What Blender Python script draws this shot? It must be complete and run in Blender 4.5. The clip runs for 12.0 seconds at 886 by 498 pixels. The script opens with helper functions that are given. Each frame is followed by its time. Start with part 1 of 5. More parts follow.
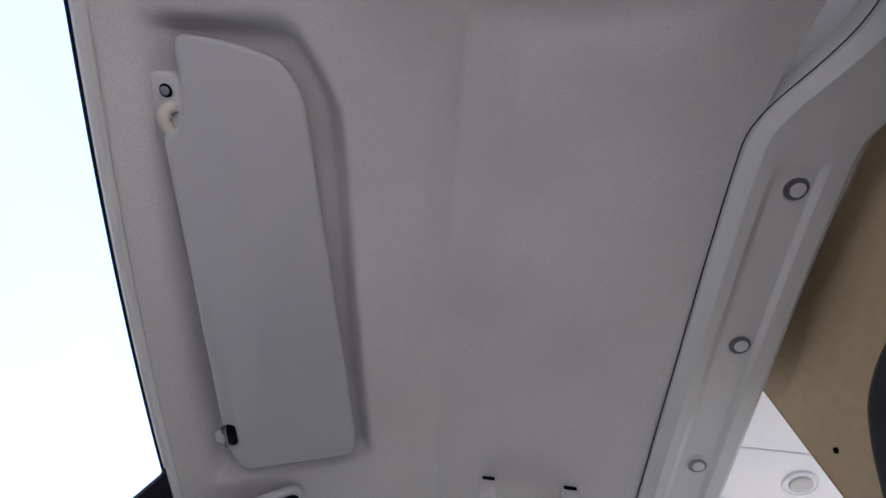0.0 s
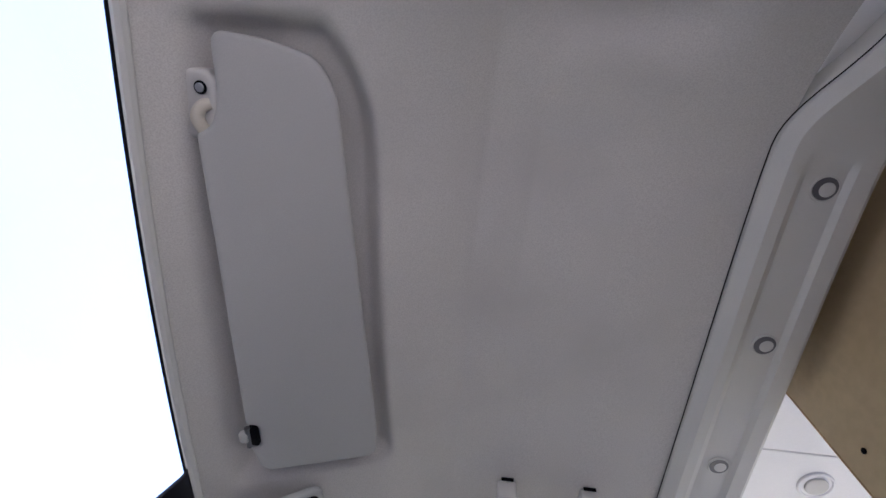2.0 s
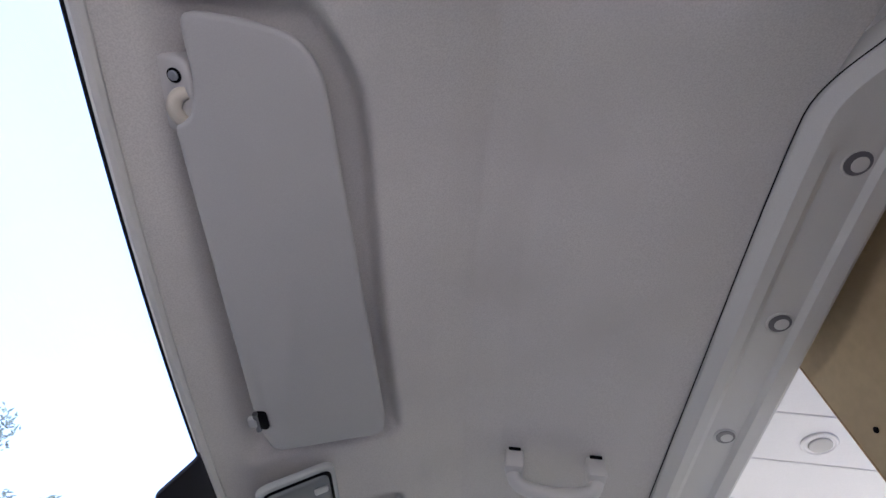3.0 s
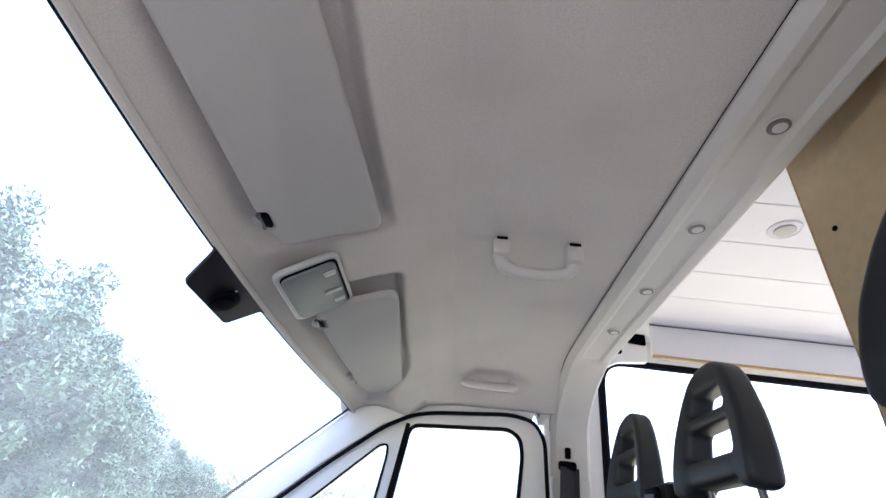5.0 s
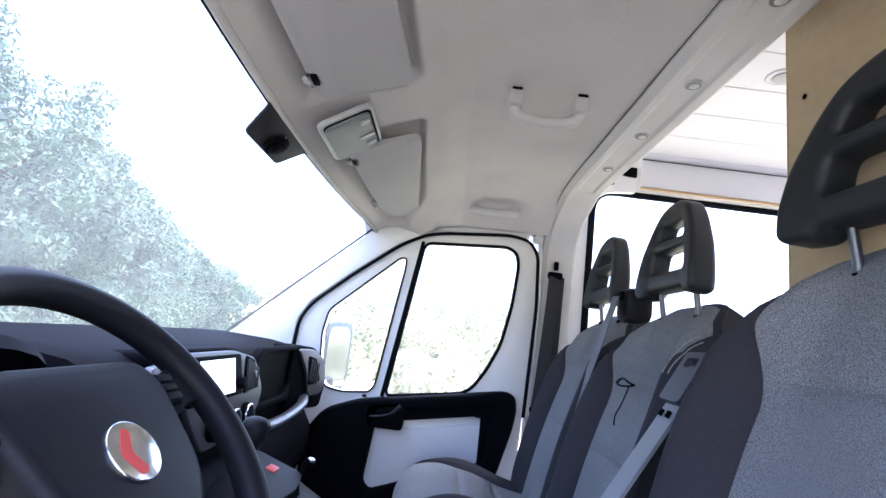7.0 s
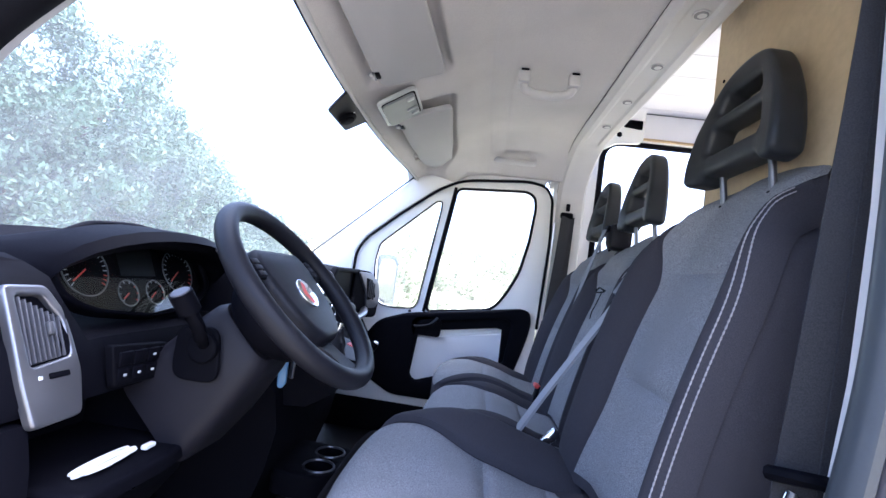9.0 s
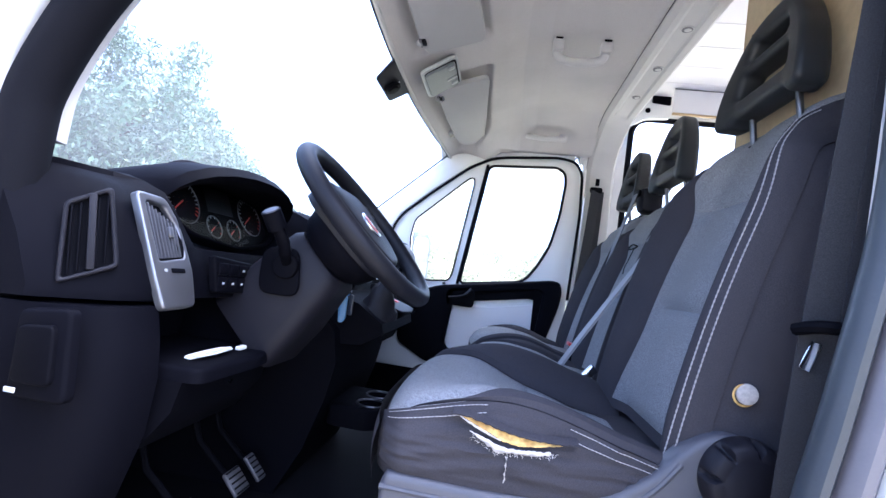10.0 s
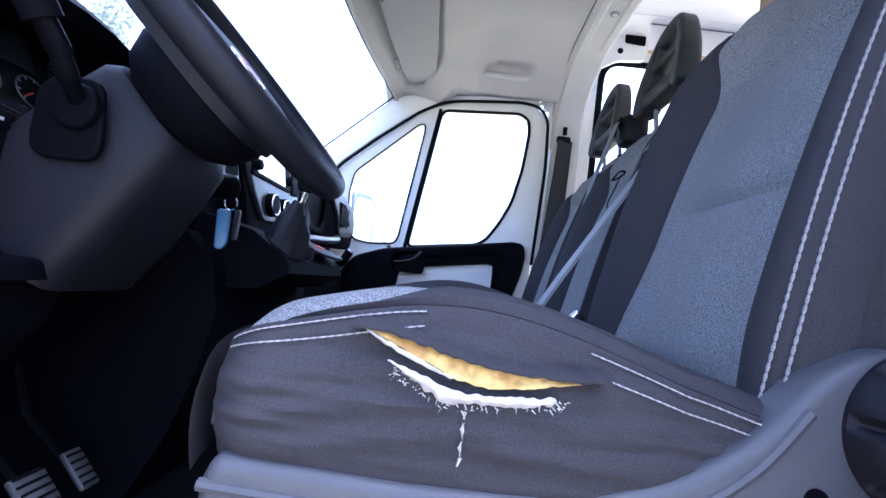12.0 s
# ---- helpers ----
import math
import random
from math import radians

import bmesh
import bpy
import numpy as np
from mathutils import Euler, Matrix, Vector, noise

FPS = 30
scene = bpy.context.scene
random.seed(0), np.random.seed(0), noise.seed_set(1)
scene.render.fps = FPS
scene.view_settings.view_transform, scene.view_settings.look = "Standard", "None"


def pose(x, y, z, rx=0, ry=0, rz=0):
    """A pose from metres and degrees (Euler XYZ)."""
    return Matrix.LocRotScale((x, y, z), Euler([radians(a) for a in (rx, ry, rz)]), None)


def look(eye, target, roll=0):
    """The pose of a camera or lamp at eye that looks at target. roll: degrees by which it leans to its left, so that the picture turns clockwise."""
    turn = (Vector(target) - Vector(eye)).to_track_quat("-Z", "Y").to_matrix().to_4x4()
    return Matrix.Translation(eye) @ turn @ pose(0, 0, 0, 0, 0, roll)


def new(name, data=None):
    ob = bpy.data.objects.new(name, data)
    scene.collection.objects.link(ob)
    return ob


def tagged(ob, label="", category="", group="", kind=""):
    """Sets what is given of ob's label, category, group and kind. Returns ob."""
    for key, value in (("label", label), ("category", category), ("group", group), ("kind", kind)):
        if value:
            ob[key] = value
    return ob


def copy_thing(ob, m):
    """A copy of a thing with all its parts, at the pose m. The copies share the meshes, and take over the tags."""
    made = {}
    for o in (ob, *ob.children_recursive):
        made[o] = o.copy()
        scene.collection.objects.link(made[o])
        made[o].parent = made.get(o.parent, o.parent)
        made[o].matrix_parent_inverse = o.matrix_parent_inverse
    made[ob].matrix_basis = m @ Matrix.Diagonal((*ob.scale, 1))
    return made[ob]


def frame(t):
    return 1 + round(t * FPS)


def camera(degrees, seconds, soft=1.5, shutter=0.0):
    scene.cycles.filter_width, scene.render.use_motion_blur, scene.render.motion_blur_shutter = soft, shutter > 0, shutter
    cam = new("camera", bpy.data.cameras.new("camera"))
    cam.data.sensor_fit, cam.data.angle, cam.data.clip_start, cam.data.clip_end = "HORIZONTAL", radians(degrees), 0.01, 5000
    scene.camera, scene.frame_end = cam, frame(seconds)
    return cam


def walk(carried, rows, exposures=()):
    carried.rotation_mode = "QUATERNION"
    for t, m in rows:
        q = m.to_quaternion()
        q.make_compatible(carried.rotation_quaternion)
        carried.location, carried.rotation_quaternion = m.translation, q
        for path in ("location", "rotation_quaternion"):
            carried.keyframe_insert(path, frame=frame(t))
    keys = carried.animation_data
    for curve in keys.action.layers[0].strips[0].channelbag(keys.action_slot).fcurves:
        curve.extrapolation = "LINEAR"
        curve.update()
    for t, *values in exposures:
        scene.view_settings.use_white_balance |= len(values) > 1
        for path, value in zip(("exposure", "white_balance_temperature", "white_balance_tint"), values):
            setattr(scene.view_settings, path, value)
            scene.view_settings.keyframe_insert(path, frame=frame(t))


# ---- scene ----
cam = camera(87.7, 12.0)
PATH = [
    (0, (0.048, -0.7, 0.843), (-0.142, 0.113, 2.661), 16.4),
    (0.5, (0.044, -0.65, 0.81), (-0.122, 0.143, 2.639), 15.9),
    (1, (0.044, -0.649, 0.804), (-0.123, 0.134, 2.637), 16.2),
    (1.5, (0.03, -0.667, 0.819), (-0.137, 0.118, 2.65), 15.8),
    (2, (0.01, -0.694, 0.839), (-0.171, 0.109, 2.662), 16.1),
    (2.5, (0.011, -0.713, 0.864), (-0.183, 0.142, 2.662), 15.5),
    (3, (0.01, -0.725, 0.885), (-0.186, 0.28, 2.603), 13.4),
    (3.5, (0.011, -0.724, 0.89), (-0.16, 0.53, 2.439), 10.4),
    (3.7, (0.014, -0.725, 0.898), (-0.152, 0.594, 2.392), 9.9),
    (5.5, (0.023, -0.764, 0.911), (-0.079, 1.008, 1.833), 7.7),
    (6, (0.019, -0.785, 0.906), (-0.063, 1.063, 1.667), 7.5),
    (6.5, (0.004, -0.836, 0.903), (-0.053, 1.093, 1.429), 7.6),
    (7, (-0.021, -0.915, 0.888), (-0.051, 1.05, 1.26), 7.4),
    (7.2, (-0.025, -0.951, 0.895), (-0.045, 1.03, 1.171), 7.6),
    (8.8, (0.005, -1.233, 0.832), (-0.125, 0.76, 0.948), 8.1),
    (9, (0.019, -1.288, 0.817), (-0.138, 0.702, 0.938), 7.8),
    (9.5, (0.008, -1.377, 0.76), (-0.199, 0.609, 0.876), 7.8),
    (10, (-0.013, -1.373, 0.674), (-0.261, 0.608, 0.791), 7.7),
    (10.5, (-0.02, -1.317, 0.604), (-0.286, 0.662, 0.721), 7.7),
    (11, (-0.014, -1.253, 0.579), (-0.247, 0.73, 0.701), 7.7),
    (11.5, (0.005, -1.133, 0.549), (-0.13, 0.858, 0.683), 7.7),
    (12, (0.011, -1.031, 0.525), (-0.046, 0.963, 0.668), 7.4),
]
walk(cam, [(t, look(eye, target, roll)) for t, eye, target, roll in PATH],
     [(0.0, 2.70, 5200, 18), (3.0, 2.70, 5200, 18), (5.5, 3.18, 5400, 14), (7.0, 3.32, 5350, 15), (9.0, 3.45, 5250, 15), (12.0, 3.35, 5000, 15)])

# ---- world and sun ----
world = bpy.data.worlds.new("sky")
scene.world = world
world.use_nodes = True
nt = world.node_tree
sky = nt.nodes.new("ShaderNodeTexSky")
sky.sky_type = "NISHITA"
sky.sun_disc = False
sky.sun_elevation, sky.sun_rotation = radians(66), radians(79)
sky.dust_density, sky.air_density = 7.0, 0.7
nt.links.new(sky.outputs[0], nt.nodes["Background"].inputs[0])
nt.nodes["Background"].inputs[1].default_value = 0.15
sun = new("sun", bpy.data.lights.new("sun", "SUN"))
sun.data.energy, sun.data.angle, sun.data.color = 0.5, radians(50), (1.0, 0.96, 0.9)
sun.matrix_basis = look((4.0, 0.78, 9.1), (0, 0, 0))


# ---- materials ----
def mat(name, col, rough=0.6, metal=0.0, grain=0.0, scale=400.0, stain=0.0, bump=0.0, spec=0.5, tint=None, tscale=6.0, coat=0.0):
    """A surface with fine grain, broad uneven wear and relief."""
    m = bpy.data.materials.new(name)
    m.use_nodes = True
    t = m.node_tree
    b = t.nodes["Principled BSDF"]
    b.inputs["Roughness"].default_value, b.inputs["Metallic"].default_value = rough, metal
    b.inputs["Specular IOR Level"].default_value = spec
    b.inputs["Coat Weight"].default_value = coat
    co = t.nodes.new("ShaderNodeTexCoord")
    fine = t.nodes.new("ShaderNodeTexNoise")
    fine.inputs["Scale"].default_value, fine.inputs["Detail"].default_value = scale, 3
    broad = t.nodes.new("ShaderNodeTexNoise")
    broad.inputs["Scale"].default_value, broad.inputs["Detail"].default_value = tscale, 4
    for n in (fine, broad):
        t.links.new(co.outputs["Object"], n.inputs["Vector"])
    lo = [max(0, c * (1 - grain)) for c in col]
    hi = [min(1, c * (1 + grain)) for c in col]
    ramp = t.nodes.new("ShaderNodeValToRGB")
    ramp.color_ramp.elements[0].position, ramp.color_ramp.elements[1].position = 0.35, 0.65
    ramp.color_ramp.elements[0].color, ramp.color_ramp.elements[1].color = (*lo, 1), (*hi, 1)
    t.links.new(fine.outputs["Fac"], ramp.inputs["Fac"])
    mix = t.nodes.new("ShaderNodeMix")
    mix.data_type = "RGBA"
    worn = tint or [c * (1 - stain) for c in col]
    mix.inputs["B"].default_value = (*worn, 1)
    amount = t.nodes.new("ShaderNodeMapRange")
    amount.inputs["From Min"].default_value, amount.inputs["From Max"].default_value = 0.45, 0.75
    amount.inputs["To Max"].default_value = 0.85 if stain or tint else 0.0
    t.links.new(broad.outputs["Fac"], amount.inputs["Value"])
    t.links.new(amount.outputs["Result"], mix.inputs["Factor"])
    t.links.new(ramp.outputs["Color"], mix.inputs["A"])
    t.links.new(mix.outputs["Result"], b.inputs["Base Color"])
    if bump:
        bp = t.nodes.new("ShaderNodeBump")
        bp.inputs["Strength"].default_value, bp.inputs["Distance"].default_value = bump, 0.001
        t.links.new(fine.outputs["Fac"], bp.inputs["Height"])
        t.links.new(bp.outputs["Normal"], b.inputs["Normal"])
    return m


HEADLINER = mat("headliner_fabric", (0.50, 0.48, 0.46), 0.95, grain=0.09, scale=620, stain=0.12, bump=0.25, spec=0.1, tscale=5)
VISOR = mat("visor_vinyl", (0.37, 0.365, 0.36), 0.75, grain=0.04, scale=900, stain=0.04, bump=0.1, spec=0.25)
TRIM = mat("trim_plastic", (0.52, 0.51, 0.49), 0.6, grain=0.03, scale=900, stain=0.05, bump=0.08, spec=0.35)
HANDLE = mat("handle_plastic", (0.50, 0.49, 0.475), 0.5, grain=0.03, scale=900, stain=0.05, bump=0.05)
LAMP = mat("lamp_plastic", (0.36, 0.37, 0.37), 0.35, grain=0.03, scale=600, stain=0.1)
LENS = mat("lamp_lens", (0.13, 0.14, 0.145), 0.35, grain=0.02, scale=300, stain=0.08, spec=0.3)
PAINT = mat("white_paint", (0.78, 0.78, 0.77), 0.35, grain=0.01, scale=300, stain=0.04, coat=0.3)
WHITE = mat("white_lacquer_board", (0.78, 0.77, 0.78), 0.55, grain=0.015, scale=300, stain=0.03)
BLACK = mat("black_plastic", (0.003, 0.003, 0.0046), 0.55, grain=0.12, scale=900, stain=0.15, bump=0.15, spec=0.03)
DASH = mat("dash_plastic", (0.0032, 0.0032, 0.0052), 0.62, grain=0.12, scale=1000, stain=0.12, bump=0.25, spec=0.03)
SHROUD = mat("shroud_plastic", (0.0085, 0.008, 0.0115), 0.55, grain=0.08, scale=1000, stain=0.1, bump=0.15, spec=0.2)
RUBBER = mat("black_rubber", (0.006, 0.006, 0.008), 0.8, grain=0.1, scale=500, stain=0.1, spec=0.06)
LEATHER = mat("wheel_leather", (0.008, 0.008, 0.011), 0.48, grain=0.1, scale=700, stain=0.15, bump=0.25, spec=0.2)
SILVER = mat("silver_plastic", (0.18, 0.18, 0.195), 0.34, metal=0.8, grain=0.02, scale=900, stain=0.05)
GREYPL = mat("grey_seat_plastic", (0.060, 0.060, 0.070), 0.5, grain=0.05, scale=1200, stain=0.1, bump=0.15)
CHROME = mat("chrome", (0.75, 0.75, 0.77), 0.12, metal=1.0, grain=0.01, stain=0.05)
STEEL = mat("dark_steel", (0.16, 0.16, 0.17), 0.35, metal=0.9, grain=0.03, stain=0.1)
PALESTEEL = mat("zinc_steel", (0.36, 0.38, 0.42), 0.4, metal=0.7, grain=0.03, stain=0.1)
CREAM = mat("cream_nylon", (0.50, 0.46, 0.39), 0.5, grain=0.03, scale=600, stain=0.1)
FABRIC = mat("melange_fabric", (0.200, 0.202, 0.208), 0.95, grain=0.50, scale=640, stain=0.15, bump=0.5, spec=0.1)
DARKFAB = mat("dark_fabric", (0.042, 0.0395, 0.0445), 0.92, grain=0.2, scale=900, stain=0.12, bump=0.3, spec=0.1)
HEADPAD = mat("headrest_polyurethane", (0.018, 0.020, 0.023), 0.45, grain=0.1, scale=900, stain=0.12, bump=0.15, spec=0.35)
THREAD = mat("pale_thread", (0.30, 0.285, 0.29), 0.9, grain=0.2, scale=600, spec=0.1)
PLY = mat("birch_plywood", (0.50, 0.39, 0.23), 0.6, grain=0.05, scale=60, stain=0.0, tint=(0.43, 0.32, 0.185), tscale=5)
PLYEDGE = mat("plywood_edge", (0.46, 0.33, 0.18), 0.7, grain=0.2, scale=250, stain=0.1)
FOAM = mat("yellow_foam", (0.60, 0.40, 0.14), 0.95, grain=0.25, scale=140, tint=(0.34, 0.16, 0.04), tscale=40, bump=0.6, spec=0.1)
LINING = mat("white_lining", (0.45, 0.42, 0.39), 0.95, grain=0.12, scale=200, stain=0.3, tscale=60, bump=0.4, spec=0.1)
WEB = mat("black_webbing", (0.026, 0.026, 0.029), 0.75, grain=0.3, scale=700, stain=0.1, bump=0.4, spec=0.3)
GREYWEB = mat("grey_webbing", (0.11, 0.11, 0.125), 0.6, grain=0.2, scale=700, stain=0.1, bump=0.3)
PALEWEB = mat("pale_grey_strap", (0.22, 0.22, 0.235), 0.6, metal=0.0, grain=0.05, stain=0.08)
REDPL = mat("red_plastic", (0.55, 0.05, 0.04), 0.4, grain=0.03, stain=0.1)
BLUEPL = mat("blue_key_plastic", (0.10, 0.24, 0.46), 0.35, grain=0.03, stain=0.1)
CABLE = mat("white_cable", (0.72, 0.72, 0.70), 0.5, grain=0.02, stain=0.1)
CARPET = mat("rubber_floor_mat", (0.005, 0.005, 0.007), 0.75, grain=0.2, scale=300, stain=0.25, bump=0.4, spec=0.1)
GREYFLOOR = mat("grey_floor_vinyl", (0.42, 0.41, 0.40), 0.7, grain=0.1, scale=200, stain=0.2)
PEDAL = mat("pedal_metal", (0.16, 0.16, 0.18), 0.4, metal=0.7, grain=0.05, stain=0.2)
BARK = mat("bark", (0.05, 0.04, 0.03), 0.9, grain=0.4, scale=40, stain=0.3, bump=0.8)
LEAF = mat("olive_leaves", (0.040, 0.078, 0.044), 0.6, grain=0.3, scale=5, tint=(0.085, 0.12, 0.075), tscale=2, spec=0.4)
SCRUB = mat("dry_scrub", (0.17, 0.18, 0.10), 0.8, grain=0.2, scale=4, tint=(0.38, 0.35, 0.25), tscale=0.7, spec=0.2)
EARTH = mat("dry_grass_ground", (0.36, 0.33, 0.22), 0.95, grain=0.2, scale=9, tint=(0.24, 0.24, 0.14), tscale=0.25, bump=0.4, spec=0.1)
SEAL = mat("blue_grey_seal", (0.028, 0.033, 0.039), 0.4, grain=0.05, scale=300, stain=0.15, tscale=14, spec=0.5)
SILL = mat("grey_flange_paint", (0.105, 0.10, 0.11), 0.4, grain=0.03, scale=300, stain=0.15, tscale=10)
LOWBOUNCE = mat("low_bounce_earth", (0.27, 0.245, 0.20), 0.9, grain=0.3, scale=30, tint=(0.20, 0.18, 0.15), tscale=1.2, bump=0.6, spec=0.15)
PRINT = mat("dial_print", (0.42, 0.43, 0.45), 0.5)
DIALRED = mat("dial_red", (0.6, 0.05, 0.03), 0.5)


def glass(name, haze, rough=0.02):
    """Clear pane whose milky film stands in for glare haze."""
    m = bpy.data.materials.new(name)
    m.use_nodes = True
    t = m.node_tree
    t.nodes.remove(t.nodes["Principled BSDF"])
    out = t.nodes["Material Output"]
    clear, gloss, film = (t.nodes.new("ShaderNodeBsdf" + k) for k in ("Transparent", "Glossy", "Translucent"))
    clear.inputs[0].default_value = (0.94, 0.97, 0.96, 1)
    gloss.inputs["Roughness"].default_value = rough
    film.inputs[0].default_value = (0.8, 0.82, 0.82, 1)
    a, b = t.nodes.new("ShaderNodeMixShader"), t.nodes.new("ShaderNodeMixShader")
    co, nz, rng = t.nodes.new("ShaderNodeTexCoord"), t.nodes.new("ShaderNodeTexNoise"), t.nodes.new("ShaderNodeMapRange")
    nz.inputs["Scale"].default_value, nz.inputs["Detail"].default_value = 7, 5
    rng.inputs["To Min"].default_value, rng.inputs["To Max"].default_value = haze * 0.5, haze * 1.5
    t.links.new(co.outputs["Object"], nz.inputs["Vector"])
    t.links.new(nz.outputs["Fac"], rng.inputs["Value"])
    t.links.new(rng.outputs["Result"], a.inputs[0])
    t.links.new(clear.outputs[0], a.inputs[1])
    t.links.new(film.outputs[0], a.inputs[2])
    b.inputs[0].default_value = 0.035
    t.links.new(a.outputs[0], b.inputs[1])
    t.links.new(gloss.outputs[0], b.inputs[2])
    t.links.new(b.outputs[0], out.inputs["Surface"])
    return m


def emit(name, col, power):
    m = bpy.data.materials.new(name)
    m.use_nodes = True
    b = m.node_tree.nodes["Principled BSDF"]
    b.inputs["Base Color"].default_value = (*col, 1)
    b.inputs["Emission Color"].default_value = (*col, 1)
    b.inputs["Emission Strength"].default_value = power
    b.inputs["Roughness"].default_value = 0.1
    return m


# The first number sets how much glare haze is mixed into the glass.
WINDSCREEN = glass("windscreen_glass", 0.07)
PANE = glass("window_glass", 0.035)
CLEARLENS = glass("instrument_lens", 0.02)
SCREEN = emit("lit_display", (0.85, 0.92, 1.0), 0.28)


# ---- mesh helpers ----
def thing(name, at, label, category, group="", kind=""):
    ob = new(name)
    ob.matrix_basis = Matrix.Translation(at)
    ob.empty_display_size = 0.05
    return tagged(ob, label, category, group, kind)


def part(name, bm, material, parent=None, label="", sharp=38):
    """Links a bmesh as one mesh object, under a thing or a part."""
    bmesh.ops.recalc_face_normals(bm, faces=bm.faces)
    me = bpy.data.meshes.new(name)
    bm.to_mesh(me)
    bm.free()
    me.materials.append(material)
    me.shade_smooth()
    me.set_sharp_from_angle(angle=radians(sharp))
    ob = new(name, me)
    if parent:
        ob.parent = parent
        if parent.type == "EMPTY":
            ob.matrix_parent_inverse = parent.matrix_basis.inverted()
    if label:
        ob["label"] = label
    return ob


def loft(rings, closed=True, caps=True, loop=False):
    bm = bmesh.new()
    vs = [[bm.verts.new(p) for p in r] for r in rings]
    n = len(vs[0])
    m = len(vs)
    for i in range(m if loop else m - 1):
        a, b = vs[i], vs[(i + 1) % m]
        for k in range(n if closed else n - 1):
            bm.faces.new((a[k], a[(k + 1) % n], b[(k + 1) % n], b[k]))
    if caps and closed and not loop:
        bm.faces.new(vs[0])
        bm.faces.new(vs[-1])
    return bm


def sheet(f, nu, nv, thick=0.0):
    """Surface f(u, v) over the unit square, thickened along its normal where asked."""
    bm = loft([[f(i / nu, k / nv) for k in range(nv + 1)] for i in range(nu + 1)], closed=False)
    if thick:
        bm.normal_update()
        bmesh.ops.solidify(bm, geom=bm.faces[:], thickness=thick)
    return bm


def rounded(pts, r, n=4):
    """Outline with its corners rounded."""
    out = []
    for i, p in enumerate(pts):
        a, p, b = Vector(pts[i - 1]), Vector(p), Vector(pts[(i + 1) % len(pts)])
        d1, d2 = a - p, b - p
        k = min(r, d1.length * 0.45, d2.length * 0.45)
        s, e = p + d1.normalized() * k, p + d2.normalized() * k
        for j in range(n + 1):
            t = j / n
            out.append(tuple(s * (1 - t) ** 2 + p * 2 * t * (1 - t) + e * t * t))
    return out


def smooth(pts, n=6, closed=False):
    """Catmull-Rom through the points."""
    P = [Vector(p) for p in pts]
    m = len(P)
    out = []
    for i in range(m if closed else m - 1):
        if closed:
            a, b, c, d = P[i - 1], P[i], P[(i + 1) % m], P[(i + 2) % m]
        else:
            a, b, c, d = P[max(i - 1, 0)], P[i], P[i + 1], P[min(i + 2, m - 1)]
        for j in range(n):
            t = j / n
            out.append(0.5 * ((2 * b) + (c - a) * t + (2 * a - 5 * b + 4 * c - d) * t * t + (3 * b - a - 3 * c + d) * t ** 3))
    if not closed:
        out.append(P[-1])
    return out


def tube(path, r, n=8, closed=False, flat=1.0, up=(0, 0, 1), caps=True):
    """Round or flattened bar along a path; r may be a list."""
    P = [Vector(p) for p in path]
    rings = []
    m = len(P)
    for i, p in enumerate(P):
        d = (P[(i + 1) % m] - P[i - 1]) if closed else (P[min(i + 1, m - 1)] - P[max(i - 1, 0)])
        d.normalize()
        side = d.cross(Vector(up))
        if side.length < 1e-3:
            side = d.cross(Vector((1, 0, 0.01)))
        side.normalize()
        nor = side.cross(d)
        rr = r[i] if isinstance(r, (list, tuple)) else r
        rings.append([p + side * rr * math.cos(2 * math.pi * k / n) + nor * rr * flat * math.sin(2 * math.pi * k / n) for k in range(n)])
    return loft(rings, loop=closed, caps=caps)


def strap(path, wide, w, thick=0.0025):
    """Webbing of width w along a path, broad along the vector wide."""
    P = [Vector(p) for p in path]
    rings = []
    for i, p in enumerate(P):
        d = (P[min(i + 1, len(P) - 1)] - P[max(i - 1, 0)]).normalized()
        s = Vector(wide)
        s = (s - d * s.dot(d)).normalized() * w / 2
        nn = d.cross(s).normalized() * thick / 2
        rings.append([p - s - nn, p + s - nn, p + s + nn, p - s + nn])
    return loft(rings)


def box(c, s, r=0.004, m=None, seg=2):
    """Block of size s round c with rounded edges; m turns it about c."""
    bm = bmesh.new()
    bmesh.ops.create_cube(bm, size=1.0)
    bmesh.ops.scale(bm, vec=s, verts=bm.verts)
    if r:
        bmesh.ops.bevel(bm, geom=bm.edges[:], offset=min(r, min(s) * 0.48), segments=seg, affect="EDGES", profile=0.5)
    bmesh.ops.transform(bm, matrix=Matrix.Translation(c) @ (m or Matrix()), verts=bm.verts)
    return bm


def plate(outline, m, thick, bevel=0.0, holes=()):
    """Flat shape (2D outline, with holes through it) laid in the plane of m and thickened along m's z."""
    bm = bmesh.new()
    if holes:
        for loop in (outline, *holes):
            vs = [bm.verts.new((*p, 0)) for p in loop]
            for i in range(len(vs)):
                bm.edges.new((vs[i - 1], vs[i]))
        bmesh.ops.triangle_fill(bm, use_beauty=True, use_dissolve=False, edges=bm.edges[:], normal=(0, 0, 1))
    else:
        bm.faces.new([bm.verts.new((*p, 0)) for p in outline])
    g = bmesh.ops.extrude_face_region(bm, geom=bm.faces[:])
    bmesh.ops.translate(bm, vec=(0, 0, thick), verts=[v for v in g["geom"] if isinstance(v, bmesh.types.BMVert)])
    bmesh.ops.recalc_face_normals(bm, faces=bm.faces)
    if bevel:
        es = [e for e in bm.edges if len(e.link_faces) == 2 and e.calc_face_angle(0) > 0.9 and all(abs(v.co.z - thick) < 1e-6 for v in e.verts)]
        bmesh.ops.bevel(bm, geom=es, offset=bevel, segments=3, affect="EDGES", profile=0.5)
    bmesh.ops.transform(bm, matrix=m, verts=bm.verts)
    return bm


